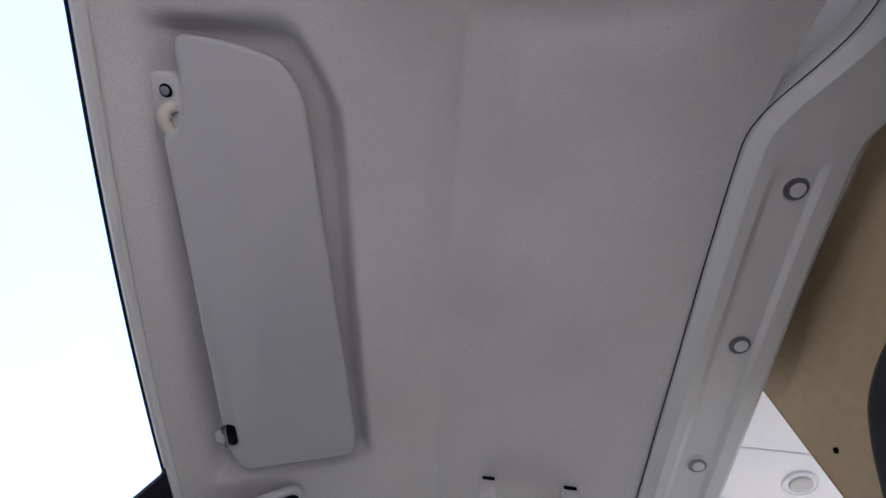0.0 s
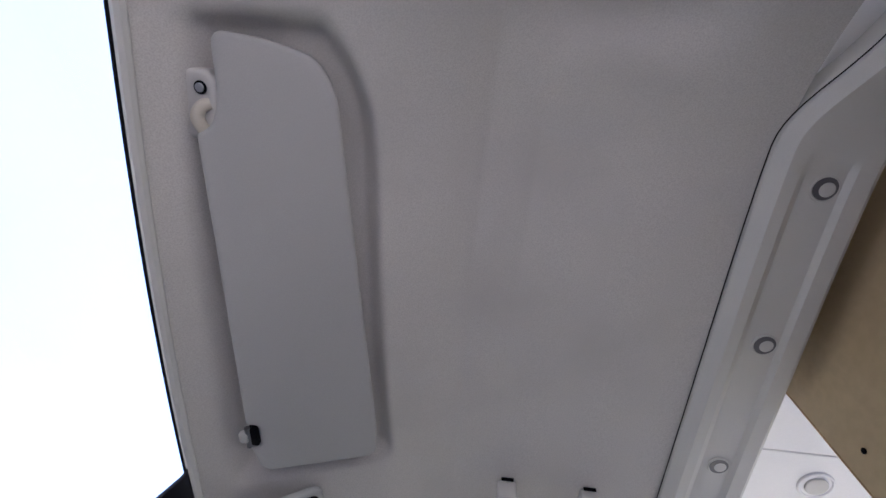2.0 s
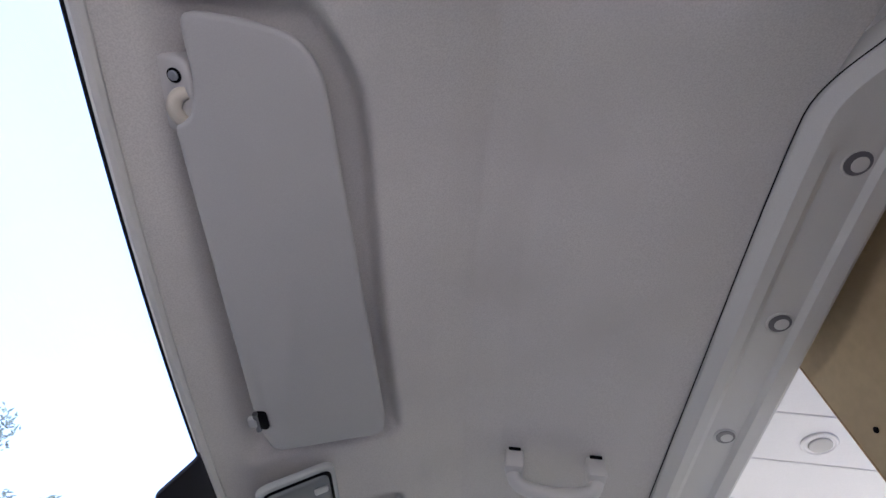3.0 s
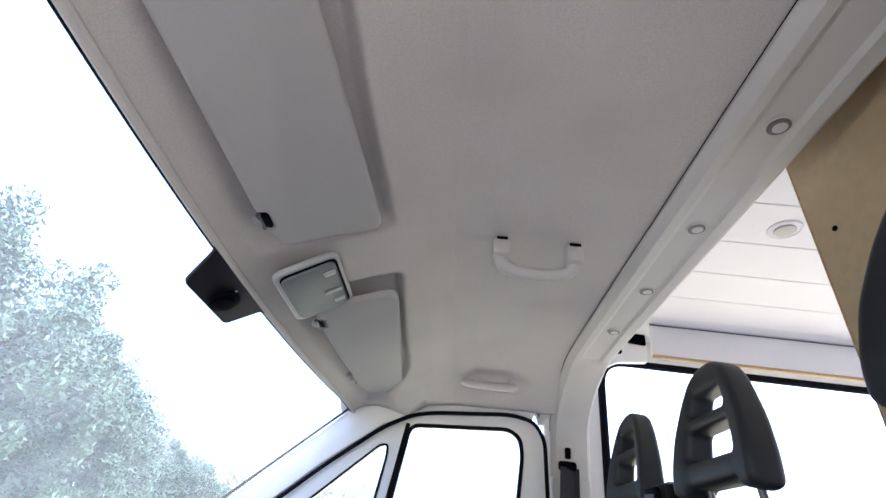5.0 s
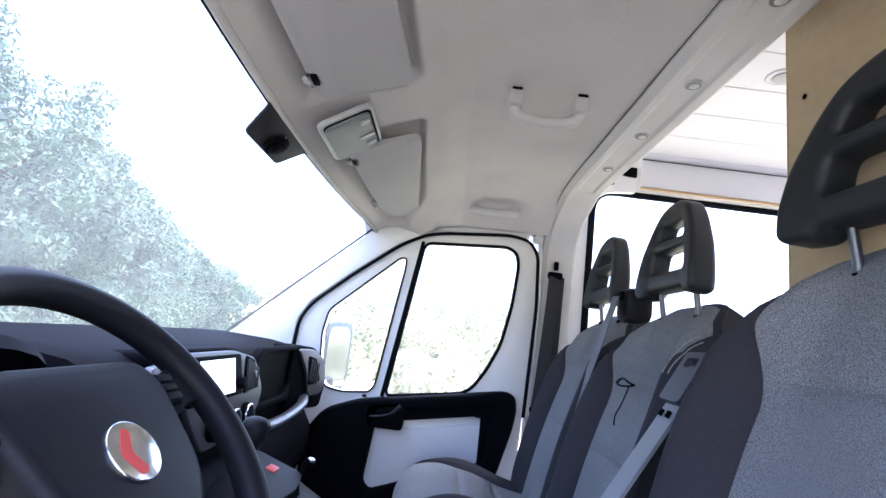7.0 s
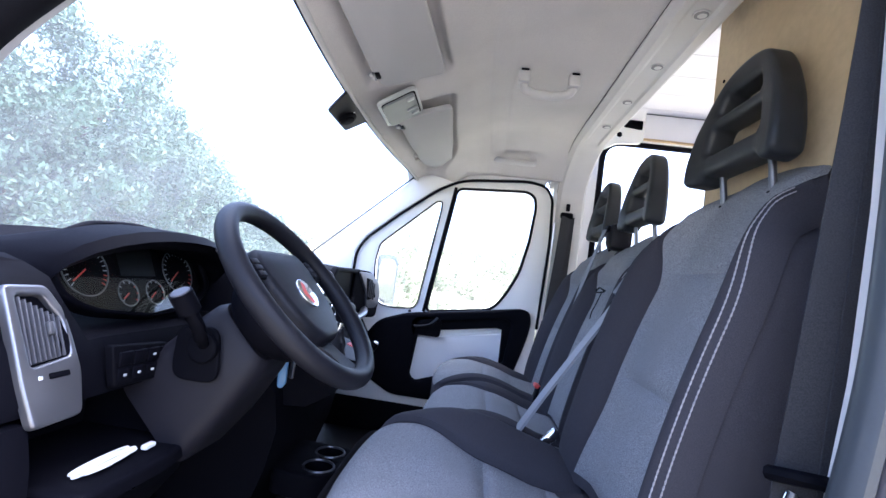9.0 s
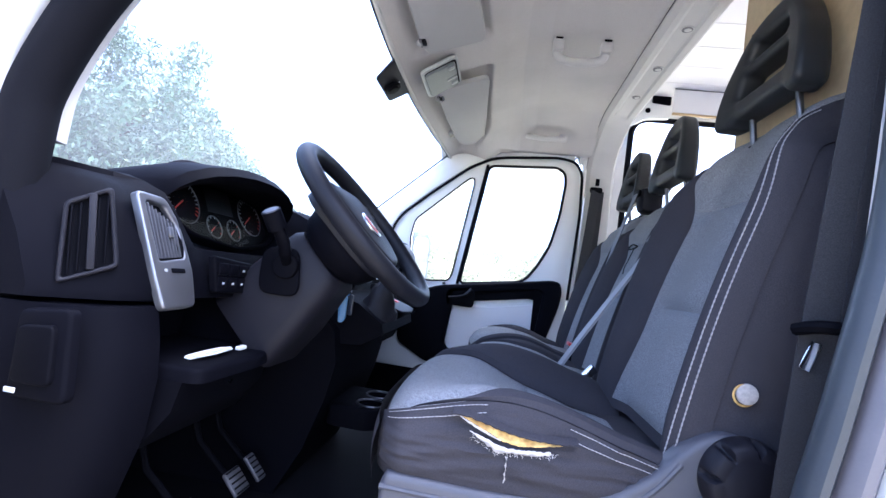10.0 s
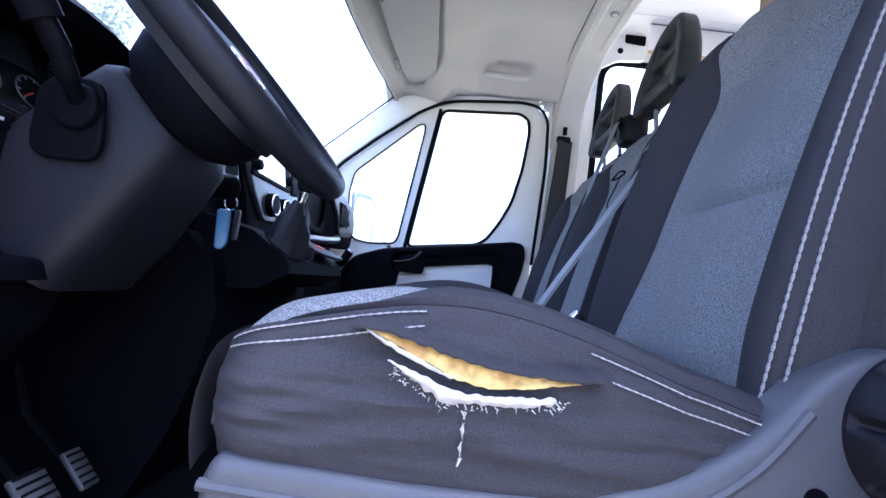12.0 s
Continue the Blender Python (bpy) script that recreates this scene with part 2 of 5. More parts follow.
def axes(o, ex, ey):
    """Frame at o with its x along ex and its y along ey."""
    ex = Vector(ex).normalized()
    ey = Vector(ey)
    ey = (ey - ex * ey.dot(ex)).normalized()
    ez = ex.cross(ey)
    m = Matrix((ex, ey, ez)).transposed().to_4x4()
    m.translation = o
    return m


def disc(c, axis, r, h, n=24, bevel=0.0):
    """Round plate or knob at c, thickened along axis."""
    z = Vector(axis).normalized()
    x = z.orthogonal()
    pts = [(r * math.cos(2 * math.pi * k / n), r * math.sin(2 * math.pi * k / n)) for k in range(n)]
    return plate(pts, axes(c, x, z.cross(x)), h, bevel)


def ring(c, axis, R, r, n=40, k=10, flat=1.0):
    z = Vector(axis).normalized()
    x = z.orthogonal().normalized()
    y = z.cross(x)
    return loft([[Vector(c) + (x * math.cos(a) + y * math.sin(a)) * (R + r * math.cos(b)) + z * r * flat * math.sin(b)
                  for b in [2 * math.pi * j / k for j in range(k)]] for a in [2 * math.pi * i / n for i in range(n)]], loop=True)


def lerp(a, b, t):
    return a + (b - a) * t


def ease(a, b, x):
    t = max(0.0, min(1.0, (x - a) / (b - a)))
    return t * t * (3 - 2 * t)


def table(x, rows):
    """Value at x by straight steps through rows of (x, value)."""
    if x <= rows[0][0]:
        return rows[0][1]
    for (a, p), (b, q) in zip(rows, rows[1:]):
        if x <= b:
            return lerp(p, q, (x - a) / (b - a))
    return rows[-1][1]


XZ = lambda y: axes((0, y, 0), (1, 0, 0), (0, 0, 1))      # thickens towards -y
YZ = lambda x: axes((x, 0, 0), (0, 1, 0), (0, 0, 1))      # thickens towards +x


# ---- headliner ----
def header_x(y):
    return -0.377 + 0.055 * (y / 0.8) ** 2


def liner_z(x, y):
    z = table(x, [(-0.42, 1.262), (-0.392, 1.270), (-0.36, 1.288), (-0.31, 1.311), (-0.13, 1.376), (-0.075, 1.400), (-0.02, 1.430), (0.05, 1.442), (0.4, 1.447)])
    a = abs(y)
    z -= 0.132 * max(0.0, (a - 0.54) / 0.305) ** 1.9 * ease(-0.38, -0.05, x) + 0.012 * max(0.0, (a - 0.70) / 0.16) ** 2
    # shallow trays for the visors, and the grab handle's hollow
    rear = table(a, [(0.10, -0.126), (0.146, -0.129), (0.58, -0.157), (0.63, -0.163), (0.67, -0.177), (0.72, -0.205), (0.78, -0.24)])
    tray = ease(-0.360, -0.332, x) * (1 - ease(rear - 0.022, rear + 0.008, x)) * ease(0.075, 0.105, a) * (1 - ease(0.70, 0.725, a) if y < 0 else 1 - ease(0.795, 0.825, a))
    z += 0.024 * tray
    if a > 0.78:
        z = max(z, table(x, [(-0.36, 1.16), (-0.323, 1.135), (-0.21, 1.252), (-0.12, 1.306), (0.0, 1.319), (0.25, 1.324)]))
    z += 0.026 * math.exp(-((x - 0.12) / 0.11) ** 4 - ((a - 0.745) / 0.035) ** 2)
    return z


def liner(u, v):
    y = lerp(-0.848, 0.848, v)
    x0 = header_x(y)
    x = lerp(x0, 0.352, u)
    return (x, y, liner_z(lerp(-0.392, 0.352, u), y))


tagged(part("ceiling", sheet(liner, 190, 240, 0.006), HEADLINER), "pale grey moulded fabric headliner of the cab", "ceiling", kind="structure")
edge = [(header_x(y), y, liner_z(-0.392, y) - 0.002) for y in [-0.87 + 0.03 * i for i in range(59)]]
tagged(part("trim", tube(edge, 0.007, 8), TRIM), "pale rounded edge of the headliner above the windscreen", "trim", kind="structure")
tagged(part("trim", tube([(x - 0.009, y, z) for x, y, z in edge], 0.004, 6), RUBBER), "black windscreen rubber along the roof edge", "rubber seal", kind="structure")
# outer roof skin closes the cab from above
tagged(part("roof", sheet(lambda u, v: (lerp(-0.36, 0.47, u), lerp(-0.90, 0.90, v), 1.335 + 0.17 * ease(0, 0.3, u) - 0.10 * abs(2 * v - 1) ** 6), 20, 24, 0.004), PAINT), "white painted van roof", "roof", kind="structure")


stud = thing("liner_stud", (-0.148, -0.701, 1.36), "tiny black stud in the headliner fabric", "stud")
part("head", disc((-0.148, -0.701, liner_z(-0.142, -0.701) + 0.001), (0, 0, -1), 0.0015, 0.003, 10, 0.0008), BLACK, stud)


# ---- cross trim over the seats with its pillars ----
def arch_path():
    pts = [(-0.862, z) for z in (1.14, 1.20, 1.25)] + [(-0.848, 1.293), (-0.81, 1.338), (-0.75, 1.374), (-0.68, 1.402), (-0.60, 1.424)]
    pts += [(y, 1.43) for y in (-0.45, -0.25, 0.0, 0.25, 0.45)]
    return pts + [(-y, z) for y, z in reversed(pts[:8])]


SECTION = [(0.342, 0.022), (0.345, 0.010), (0.362, -0.001), (0.378, 0.0), (0.388, 0.006), (0.434, 0.006), (0.441, 0.0), (0.462, 0.0), (0.469, 0.005), (0.471, 0.04), (0.342, 0.04)]
path = smooth([(0, y, z) for y, z in arch_path()], 9)
rings = []
for i, p in enumerate(path):
    d = (path[min(i + 1, len(path) - 1)] - path[max(i - 1, 0)]).normalized()
    out = Vector((0, -d.z, d.y))
    back = 0.060 * ease(0.60, 0.745, -p.y)
    flat = ease(0.572, 0.600, abs(p.y))
    rings.append([(x + back, p.y + out.y * g, p.z + out.z * g) for x, g in [(x, h * (1 - flat) if 0.386 < x < 0.436 else h) for x, h in SECTION]])
# Thin black bead stands in for the soft shade along this gap.
lip = [Vector(r[1]) + Vector((-0.003, 0, 0.004)) for r in rings[22:-22]]
tagged(part("trim", tube(lip, 0.0008, 6), RUBBER), "thin black line painting the gap shade between headliner and cross trim", "trim", kind="structure")
tagged(part("trim", loft(rings), TRIM, sharp=25), "pale grey plastic cross trim arching over the seats", "trim", kind="structure")


def screw_cap():
    ob = thing("screw_cap", (0, 0, 0), "pale plastic screw cap set in the grey cross trim", "screw cap", "caps of the cross trim")
    part("rim", ring((0, 0, 0.001), (0, 0, 1), 0.0160, 0.0018, 24, 8), TRIM, ob)
    # Darker grey disc paints the shadow crescent beside the offset plug.
    part("cup", loft([[(r * math.cos(a), r * math.sin(a), z) for a in [math.pi * k / 10 for k in range(20)]] for r, z in ((0.0145, -0.001), (0.0138, 0.004), (0.013, 0.0045))], caps=True), SILL, ob, "grey disc with the recess shadow in its colour")
    part("plug", disc((0.0022, 0.0012, 0.004), (0, 0, -1), 0.0102, 0.0055, 20, 0.002), HANDLE, ob)
    return ob


cap = screw_cap()
cap.matrix_basis = pose(0.416, -0.552, 1.4335)
for y in (-0.322, -0.085, 0.152, 0.381, 0.612):
    copy_thing(cap, pose(0.415, y, 1.434 if abs(y) < 0.6 else 1.431))


# ---- sun visors ----
def visor(s, label):
    ob = thing("sun_visor", (-0.22, s * 0.4, 1.31), label, "sun visor", "pair of sun visors")
    z = lambda x: 1.286 + 0.36 * (x + 0.305)
    pts = [(-0.273, 0.703), (-0.225, 0.695), (-0.181, 0.680), (-0.163, 0.645), (-0.132, 0.146), (-0.138, 0.118), (-0.288, 0.122), (-0.298, 0.170), (-0.286, 0.172), (-0.286, 0.208), (-0.300, 0.211), (-0.298, 0.604), (-0.284, 0.610), (-0.274, 0.636)]
    if s > 0:
        pts = [(-0.252, 0.772), (-0.187, 0.785), (-0.158, 0.735), (-0.126, 0.150), (-0.136, 0.122)] + pts[6:10] + [(-0.297, 0.211), (-0.293, 0.395), (-0.278, 0.68)]
    o = rounded([(x, s * y) for x, y in pts], 0.016, 5)
    tilt = math.atan(0.36)
    m = axes((0, 0, 1.286 + 0.36 * 0.305 + 0.012), (math.cos(tilt), 0, math.sin(tilt)), (0, 1, 0))
    o = [(x / math.cos(tilt), y) for x, y in o]
    bm = plate(o, m @ Matrix.Diagonal((1, 1, -1, 1)), 0.016, 0.0055)
    part("board", bm, VISOR, ob)
    y0 = s * 0.190
    part("clip", box((-0.300, y0, z(-0.300) - 0.001), (0.014, 0.018, 0.010), 0.004), VISOR, ob, "pale clip hook")
    part("pin", tube([(-0.295, s * 0.172, z(-0.3)), (-0.295, s * 0.206, z(-0.3))], 0.004, 8), STEEL, ob)
    part("recess", box((-0.2885, y0, z(-0.289) + 0.000), (0.014, 0.032, 0.010), 0.003), BLACK, ob, "dark clip recess")
    bx, by = -0.291, s * 0.630
    part("bracket", plate(rounded([(bx - 0.025, by - 0.036), (bx + 0.020, by - 0.036), (bx + 0.020, by + 0.036), (bx - 0.025, by + 0.036)], 0.02, 5),
                          axes((0.0, 0, 1.325), (1, 0, 0), (0, 1, 0)) @ Matrix.Diagonal((1, 1, -1, 1)), 0.026, 0.005), HANDLE, ob, "rounded hinge bracket")
    sc = part("screw", disc((bx + 0.004, by + s * 0.018, 1.2985), (0, 0, -1), 0.0068, 0.0012, 20, 0.0005), BLACK, ob, "dark washer")
    part("bolt_head", disc((bx + 0.004, by + s * 0.018, 1.2975), (0, 0, -1), 0.0046, 0.0025, 16, 0.001), PALESTEEL, sc, "steel bolt head")
    part("hinge", tube(smooth([(bx + 0.010, by + 0.002 * s, 1.302), (bx + 0.002, by - s * 0.001, 1.297), (bx - 0.002, by - s * 0.012, 1.294), (bx + 0.002, by - s * 0.024, 1.297)], 4), 0.0068, 10), CREAM, ob, "cream hinge arm")
    return ob


visor(-1, "grey vinyl sun visor folded up on the headliner")
visor(1, "grey vinyl passenger sun visor folded up on the headliner")


# ---- grab handles, courtesy lamp, sensor cover ----
def grab(name_at, x0, x1, y, z, drop, wide, label):
    ob = thing("grab_handle", name_at, label, "grab handle", "grab handles on the headliner")
    ym = y + drop[0]
    zm = z + drop[1]
    pts = [(x0, y, z), (x0 + 0.002, lerp(y, ym, 0.7), lerp(z, zm, 0.75)), (x0 + 0.022, ym, zm), ((x0 + x1) / 2, ym + drop[0] * 0.12, zm + drop[1] * 0.1), (x1 - 0.022, ym, zm), (x1 - 0.002, lerp(y, ym, 0.7), lerp(z, zm, 0.75)), (x1, y, z)]
    part("grip", tube(smooth(pts, 5), 0.0140, 12, flat=0.9), HANDLE, ob)
    for x in (x0, x1):
        part("foot", box((x, lerp(y, ym, 0.22), lerp(z, zm, 0.30)), (0.034, 0.032, 0.040), 0.007), HANDLE, ob)
        part("slot", box((x, y - math.copysign(0.013, drop[0]), z - 0.001), (0.022, 0.003, 0.006), 0.001), BLACK, ob, "dark slot behind the handle foot")
    return ob


grab((0.15, 0.02, 1.44), 0.082, 0.226, 0.022, 1.441, (0.026, -0.050), 0.03, "pale plastic grab handle in the middle of the headliner")
grab((0.13, 0.77, 1.39), 0.045, 0.205, 0.775, 1.390, (-0.024, -0.022), 0.03, "pale plastic grab handle over the passenger door")


def courtesy_lamp():
    ob = thing("courtesy_lamp", (-0.27, 0.02, 1.30), "grey plastic interior lamp set into the headliner", "interior lamp")
    ex, ey = Vector((0.84, 0.0, 0.54)), Vector((0, 1, 0))
    m = axes((-0.268, 0.036, 1.303), ex, ey) @ Matrix.Diagonal((1, 1, -1, 1))
    part("bezel", plate(rounded([(-0.062, -0.092), (0.060, -0.092), (0.060, 0.092), (-0.062, 0.092)], 0.022, 5), m, 0.010, 0.004), LAMP, ob, "pale rounded bezel")
    part("gasket", plate(rounded([(-0.053, -0.083), (0.053, -0.083), (0.053, 0.083), (-0.053, 0.083)], 0.016, 5), m, 0.0108), BLACK, ob, "dark gap round the lens")
    lens = part("lens", plate(rounded([(-0.052, -0.077), (0.048, -0.077), (0.048, 0.081), (-0.052, 0.081)], 0.016, 5), m, 0.016, 0.004), LENS, ob, "dull grey lens")
    for a in (-0.05, 0.05):
        part("button", box(m @ Vector((0.033, a, 0.017)), (0.022, 0.014, 0.006), 0.003, m.to_3x3().to_4x4()), LAMP, lens, "pale rocker button")
    part("slider", box(m @ Vector((0.028, 0.012, 0.0175)), (0.034, 0.007, 0.006), 0.002, m.to_3x3().to_4x4()), LAMP, lens)
    return ob


courtesy_lamp()


def sensor_cover():
    ob = thing("sensor_cover", (-0.43, 0.05, 1.25), "dark plastic sensor cover hanging at the windscreen's top", "sensor cover")
    m = axes((-0.369, -0.022, 1.2745), (-0.072, 0, -0.047), (0, 1, 0))
    o = rounded([(0.012, -0.126), (0.014, -0.120), (0.022, -0.108), (0.087, -0.064), (0.087, 0.104), (0.022, 0.112), (0.014, 0.120), (0.012, 0.124)], 0.012, 4)
    part("shell", plate(o, m, 0.007, 0.003), SHROUD, ob)
    z = m.to_3x3() @ Vector((0, 0, 1))
    hood = part("lens_hood", disc(m @ Vector((0.056, 0.022, 0.006)), z, 0.027, 0.010, 24, 0.003), BLACK, ob, "black round mount")
    part("mount_button", disc(m @ Vector((0.056, 0.022, 0.016)), z, 0.018, 0.006, 24, 0.003), BLACK, hood)
    part("led", disc(m @ Vector((0.030, 0.012, 0.007)), z, 0.0025, 0.002, 10), PRINT, ob, "tiny white dot")
    return ob


sensor_cover()


# ---- windscreen, pillars, passenger side ----
def screen_pt(u, v):
    y = lerp(-0.86, 0.86, v)
    bow = (y / 0.82) ** 2
    top = Vector((header_x(y) - 0.008, y, 1.266))
    low = Vector((-1.02 + 0.22 * bow, y * 1.02, 0.785 + 0.01 * bow))
    return top.lerp(low, u)


ws = tagged(part("window_1", sheet(screen_pt, 12, 24), WINDSCREEN), "large raked windscreen with the glare haze put into its film", "windscreen", kind="structure")
ws.visible_shadow = False

DOOR = [(-0.60, 0.10), (-0.575, 0.60), (-0.552, 0.79), (-0.550, 0.885), (-0.512, 0.952), (-0.372, 1.082), (-0.207, 1.219), (-0.120, 1.267), (-0.05, 1.283), (0.21, 1.308), (0.287, 1.294), (0.322, 1.24), (0.332, 1.04), (0.318, 0.60), (0.295, 0.10)]
QUARTER = [(-0.183, 1.170), (-0.207, 1.166), (-0.447, 0.935), (-0.459, 0.85), (-0.444, 0.70), (-0.415, 0.655), (-0.35, 0.646), (-0.25, 0.657), (-0.234, 0.683), (-0.181, 1.135)]
MAIN = [(-0.118, 1.238), (0.205, 1.262), (0.243, 1.240), (0.252, 1.190), (0.240, 1.03), (0.212, 0.885), (0.170, 0.790), (0.125, 0.720), (0.09, 0.695), (-0.192, 0.650)]



def passenger_door():
    ob = thing("door_1", (-0.1, 0.86, 0.1), "white van door with a black inner panel, closed", "door", kind="structure")
    q, w = rounded(QUARTER, 0.02, 3), rounded(MAIN, 0.03, 4)
    part("door_frame", plate(rounded(DOOR, 0.03, 3), XZ(0.90), 0.045, 0.006, (q, w)), PAINT, ob)
    for n, loop, r in (("quarter_seal", q, 0.0035), ("window_seal", w, 0.0065)):
        part(n, tube([(x, 0.853, z) for x, z in loop], r, 6, closed=True, up=(0, 1, 0)), RUBBER, ob, "black rubber window seal")
    part("divider_strip", box((-0.164, 0.854, 0.945), (0.014, 0.014, 0.60), 0.003, pose(0, 0, 0, 0, 7.2, 0)), RUBBER, ob, "black glass channel")
    for loop in (q, w):
        g = part("pane", plate(loop, XZ(0.884), 0.003), PANE, ob, "clear window pane")
        g.visible_shadow = False
    seal = [(x, 0.842, z) for x, z in rounded(DOOR[1:-1], 0.04, 4)[4:-4]]
    part("door_seal", tube(seal, 0.0065, 8, up=(0, 1, 0)), RUBBER, ob, "black rubber door seal")
    shape = rounded([(-0.455, 0.345), (-0.455, 0.50), (-0.40, 0.585), (-0.28, 0.632), (-0.05, 0.672), (0.24, 0.722), (0.278, 0.715), (0.290, 0.67), (0.282, 0.60), (0.236, 0.432), (0.205, 0.415), (-0.10, 0.262), (-0.30, 0.262)], 0.035, 4)
    pocket = rounded([(-0.205, 0.600), (-0.03, 0.628), (0.175, 0.668), (0.205, 0.655), (0.200, 0.60), (0.185, 0.47), (0.15, 0.46), (-0.20, 0.335), (-0.225, 0.36)], 0.02, 3)
    panel = part("inner_panel", plate(shape, XZ(0.856), 0.050, 0.014, (pocket,)), DASH, ob, "black moulded inner door panel")
    part("insert", plate(rounded([(-0.235, 0.32), (0.175, 0.44), (0.175, 0.60), (0.14, 0.592), (-0.02, 0.56), (-0.235, 0.53)], 0.01, 2), XZ(0.857), 0.012, 0.003), WHITE, panel, "off-white door pocket insert")
    part("pocket_ledge", plate([(-0.23, 0.56), (-0.23, 0.61), (0.22, 0.69), (0.215, 0.45), (0.168, 0.45), (0.166, 0.618), (0.14, 0.622), (-0.04, 0.59), (-0.21, 0.56)], XZ(0.857), 0.030, 0.003), DASH, panel, "grey ledge above the pocket")
    part("pull_recess", plate(rounded([(-0.235, 0.545), (-0.245, 0.60), (-0.225, 0.625), (-0.115, 0.640), (-0.105, 0.60), (-0.11, 0.545)], 0.015, 3), XZ(0.812), 0.006, 0.002), BLACK, panel, "dark handle recess")
    part("door_handle", tube(smooth([(-0.228, 0.800, 0.582), (-0.19, 0.793, 0.588), (-0.155, 0.791, 0.600), (-0.135, 0.793, 0.618), (-0.125, 0.797, 0.632)], 4), [0.007] * 9 + [0.010] * 8, 10, flat=0.8), LEATHER, panel, "black lever handle")
    part("sill_cover", plate([(-0.59, 0.07), (-0.59, 0.218), (0.29, 0.218), (0.29, 0.07)], XZ(0.856), 0.012, 0.003), BLACK, ob)
    part("lower_panel", plate([(-0.585, 0.22), (-0.58, 0.42), (-0.44, 0.40), (-0.28, 0.30), (0.0, 0.32), (0.22, 0.42), (0.29, 0.44), (0.285, 0.22)], XZ(0.856), 0.006, 0.002), PAINT, ob, "white painted lower door skin")
    part("lock_button", disc((-0.265, 0.848, 0.640), (0, -0.2, 1), 0.008, 0.006, 12, 0.002), SHROUD, panel)
    return ob


passenger_door()


def wing_mirror():
    ob = thing("wing_mirror", (-0.47, 1.18, 0.75), "blue-grey door mirror outside the passenger window", "wing mirror")
    m = axes((-0.455, 1.17, 0.755), (0.45, 1, 0), (0, 0, 1))
    o = rounded([(-0.10, -0.135), (-0.105, 0.10), (-0.08, 0.145), (0.06, 0.150), (0.10, 0.11), (0.105, -0.13), (0.08, -0.155), (-0.08, -0.155)], 0.035, 5)
    part("housing", plate(o, m @ Matrix.Translation((0, 0, -0.10)), 0.10, 0.012), mirror_grey, ob)
    part("upper_glass", plate([(x * 0.76, lerp(0.03, y, 0.76)) for x, y in o], m @ Matrix.Translation((0, 0, -0.001)), 0.004), CHROME, ob, "large mirror glass")
    part("lower_glass", plate(rounded([(-0.08, -0.135), (-0.085, -0.105), (0.085, -0.105), (0.08, -0.135)], 0.01, 3), m @ Matrix.Translation((0, 0, -0.001)), 0.004), CHROME, ob, "small wide-angle mirror glass")
    part("arm", box((-0.47, 1.01, 0.64), (0.06, 0.22, 0.05), 0.015), BLACK, ob, "black mounting arm")
    return ob


mirror_grey = mat("mirror_shell", (0.02, 0.034, 0.048), 0.4, grain=0.02, stain=0.08)
wing_mirror()


def driver_door():
    """Swung open ahead of the doorway."""
    ob = thing("door_2", (-0.74, -0.97, 0.0), "white driver door standing wide open", "door", kind="structure")
    o = rounded([(-0.97, -0.05), (-0.97, 0.86), (-1.30, 1.22), (-1.42, 1.28), (-1.74, 1.30), (-1.83, 1.22), (-1.85, 0.60), (-1.83, -0.05)], 0.04, 4)
    w = rounded([(-1.05, 0.68), (-1.06, 0.84), (-1.34, 1.16), (-1.44, 1.23), (-1.72, 1.24), (-1.77, 1.18), (-1.74, 0.90), (-1.62, 0.72)], 0.03, 4)
    part("door_frame", plate(o, YZ(-0.80), 0.07, 0.012, (w,)), PAINT, ob)
    g = part("pane", plate(w, YZ(-0.77), 0.003), PANE, ob, "clear window pane")
    g.visible_shadow = False
    part("window_seal", tube([(-0.727, y, z) for y, z in w], 0.008, 6, closed=True, up=(1, 0, 0)), RUBBER, ob, "black rubber window seal")
    panel = part("inner_panel", plate(rounded([(-1.02, 0.05), (-1.02, 0.60), (-1.30, 0.66), (-1.72, 0.70), (-1.78, 0.62), (-1.72, 0.10)], 0.04, 4), YZ(-0.729), 0.045, 0.012), DASH, ob, "black moulded inner door panel")
    part("door_handle", tube(smooth([(-0.68, -1.20, 0.56), (-0.655, -1.26, 0.57), (-0.655, -1.36, 0.575), (-0.68, -1.42, 0.57)], 4), 0.011, 10), BLACK, panel)
    return ob


driver_door()

# roof rails close the cab over the doors
for s in (1, -1):
    rail = smooth([(-0.33, s * 0.895, 1.150), (-0.22, s * 0.895, 1.262), (-0.12, s * 0.895, 1.322), (0.0, s * 0.895, 1.338), (0.25, s * 0.895, 1.342), (0.36, s * 0.895, 1.342)], 5)
    tagged(part("roof_rail", tube(rail, 0.030, 10, flat=1.6, up=(1, 0, 0)), PAINT), "white painted roof rail over the door", "roof rail", kind="structure")

# A-pillar trims
PILLAR = [(-0.322, 1.268), (-0.22, 1.315), (-0.10, 1.318), (-0.10, 1.279), (-0.21, 1.228), (-0.376, 1.091), (-0.518, 0.960), (-0.558, 0.888), (-0.562, 0.80), (-0.60, 0.70), (-0.95, 0.70), (-0.835, 0.775)]
tagged(part("trim", plate(PILLAR, axes((0, 0.905, 0), (1, 0, 0), (0, 0, 1)), 0.058, 0.006), PAINT), "white windscreen pillar beside the passenger door", "pillar", kind="structure")
tagged(part("trim", tube([(-0.325, 0.838, 1.268), (-0.58, 0.838, 1.025), (-0.835, 0.838, 0.782)], 0.004, 6), RUBBER), "thin black glass edge seal on the pillar", "rubber seal", kind="structure")


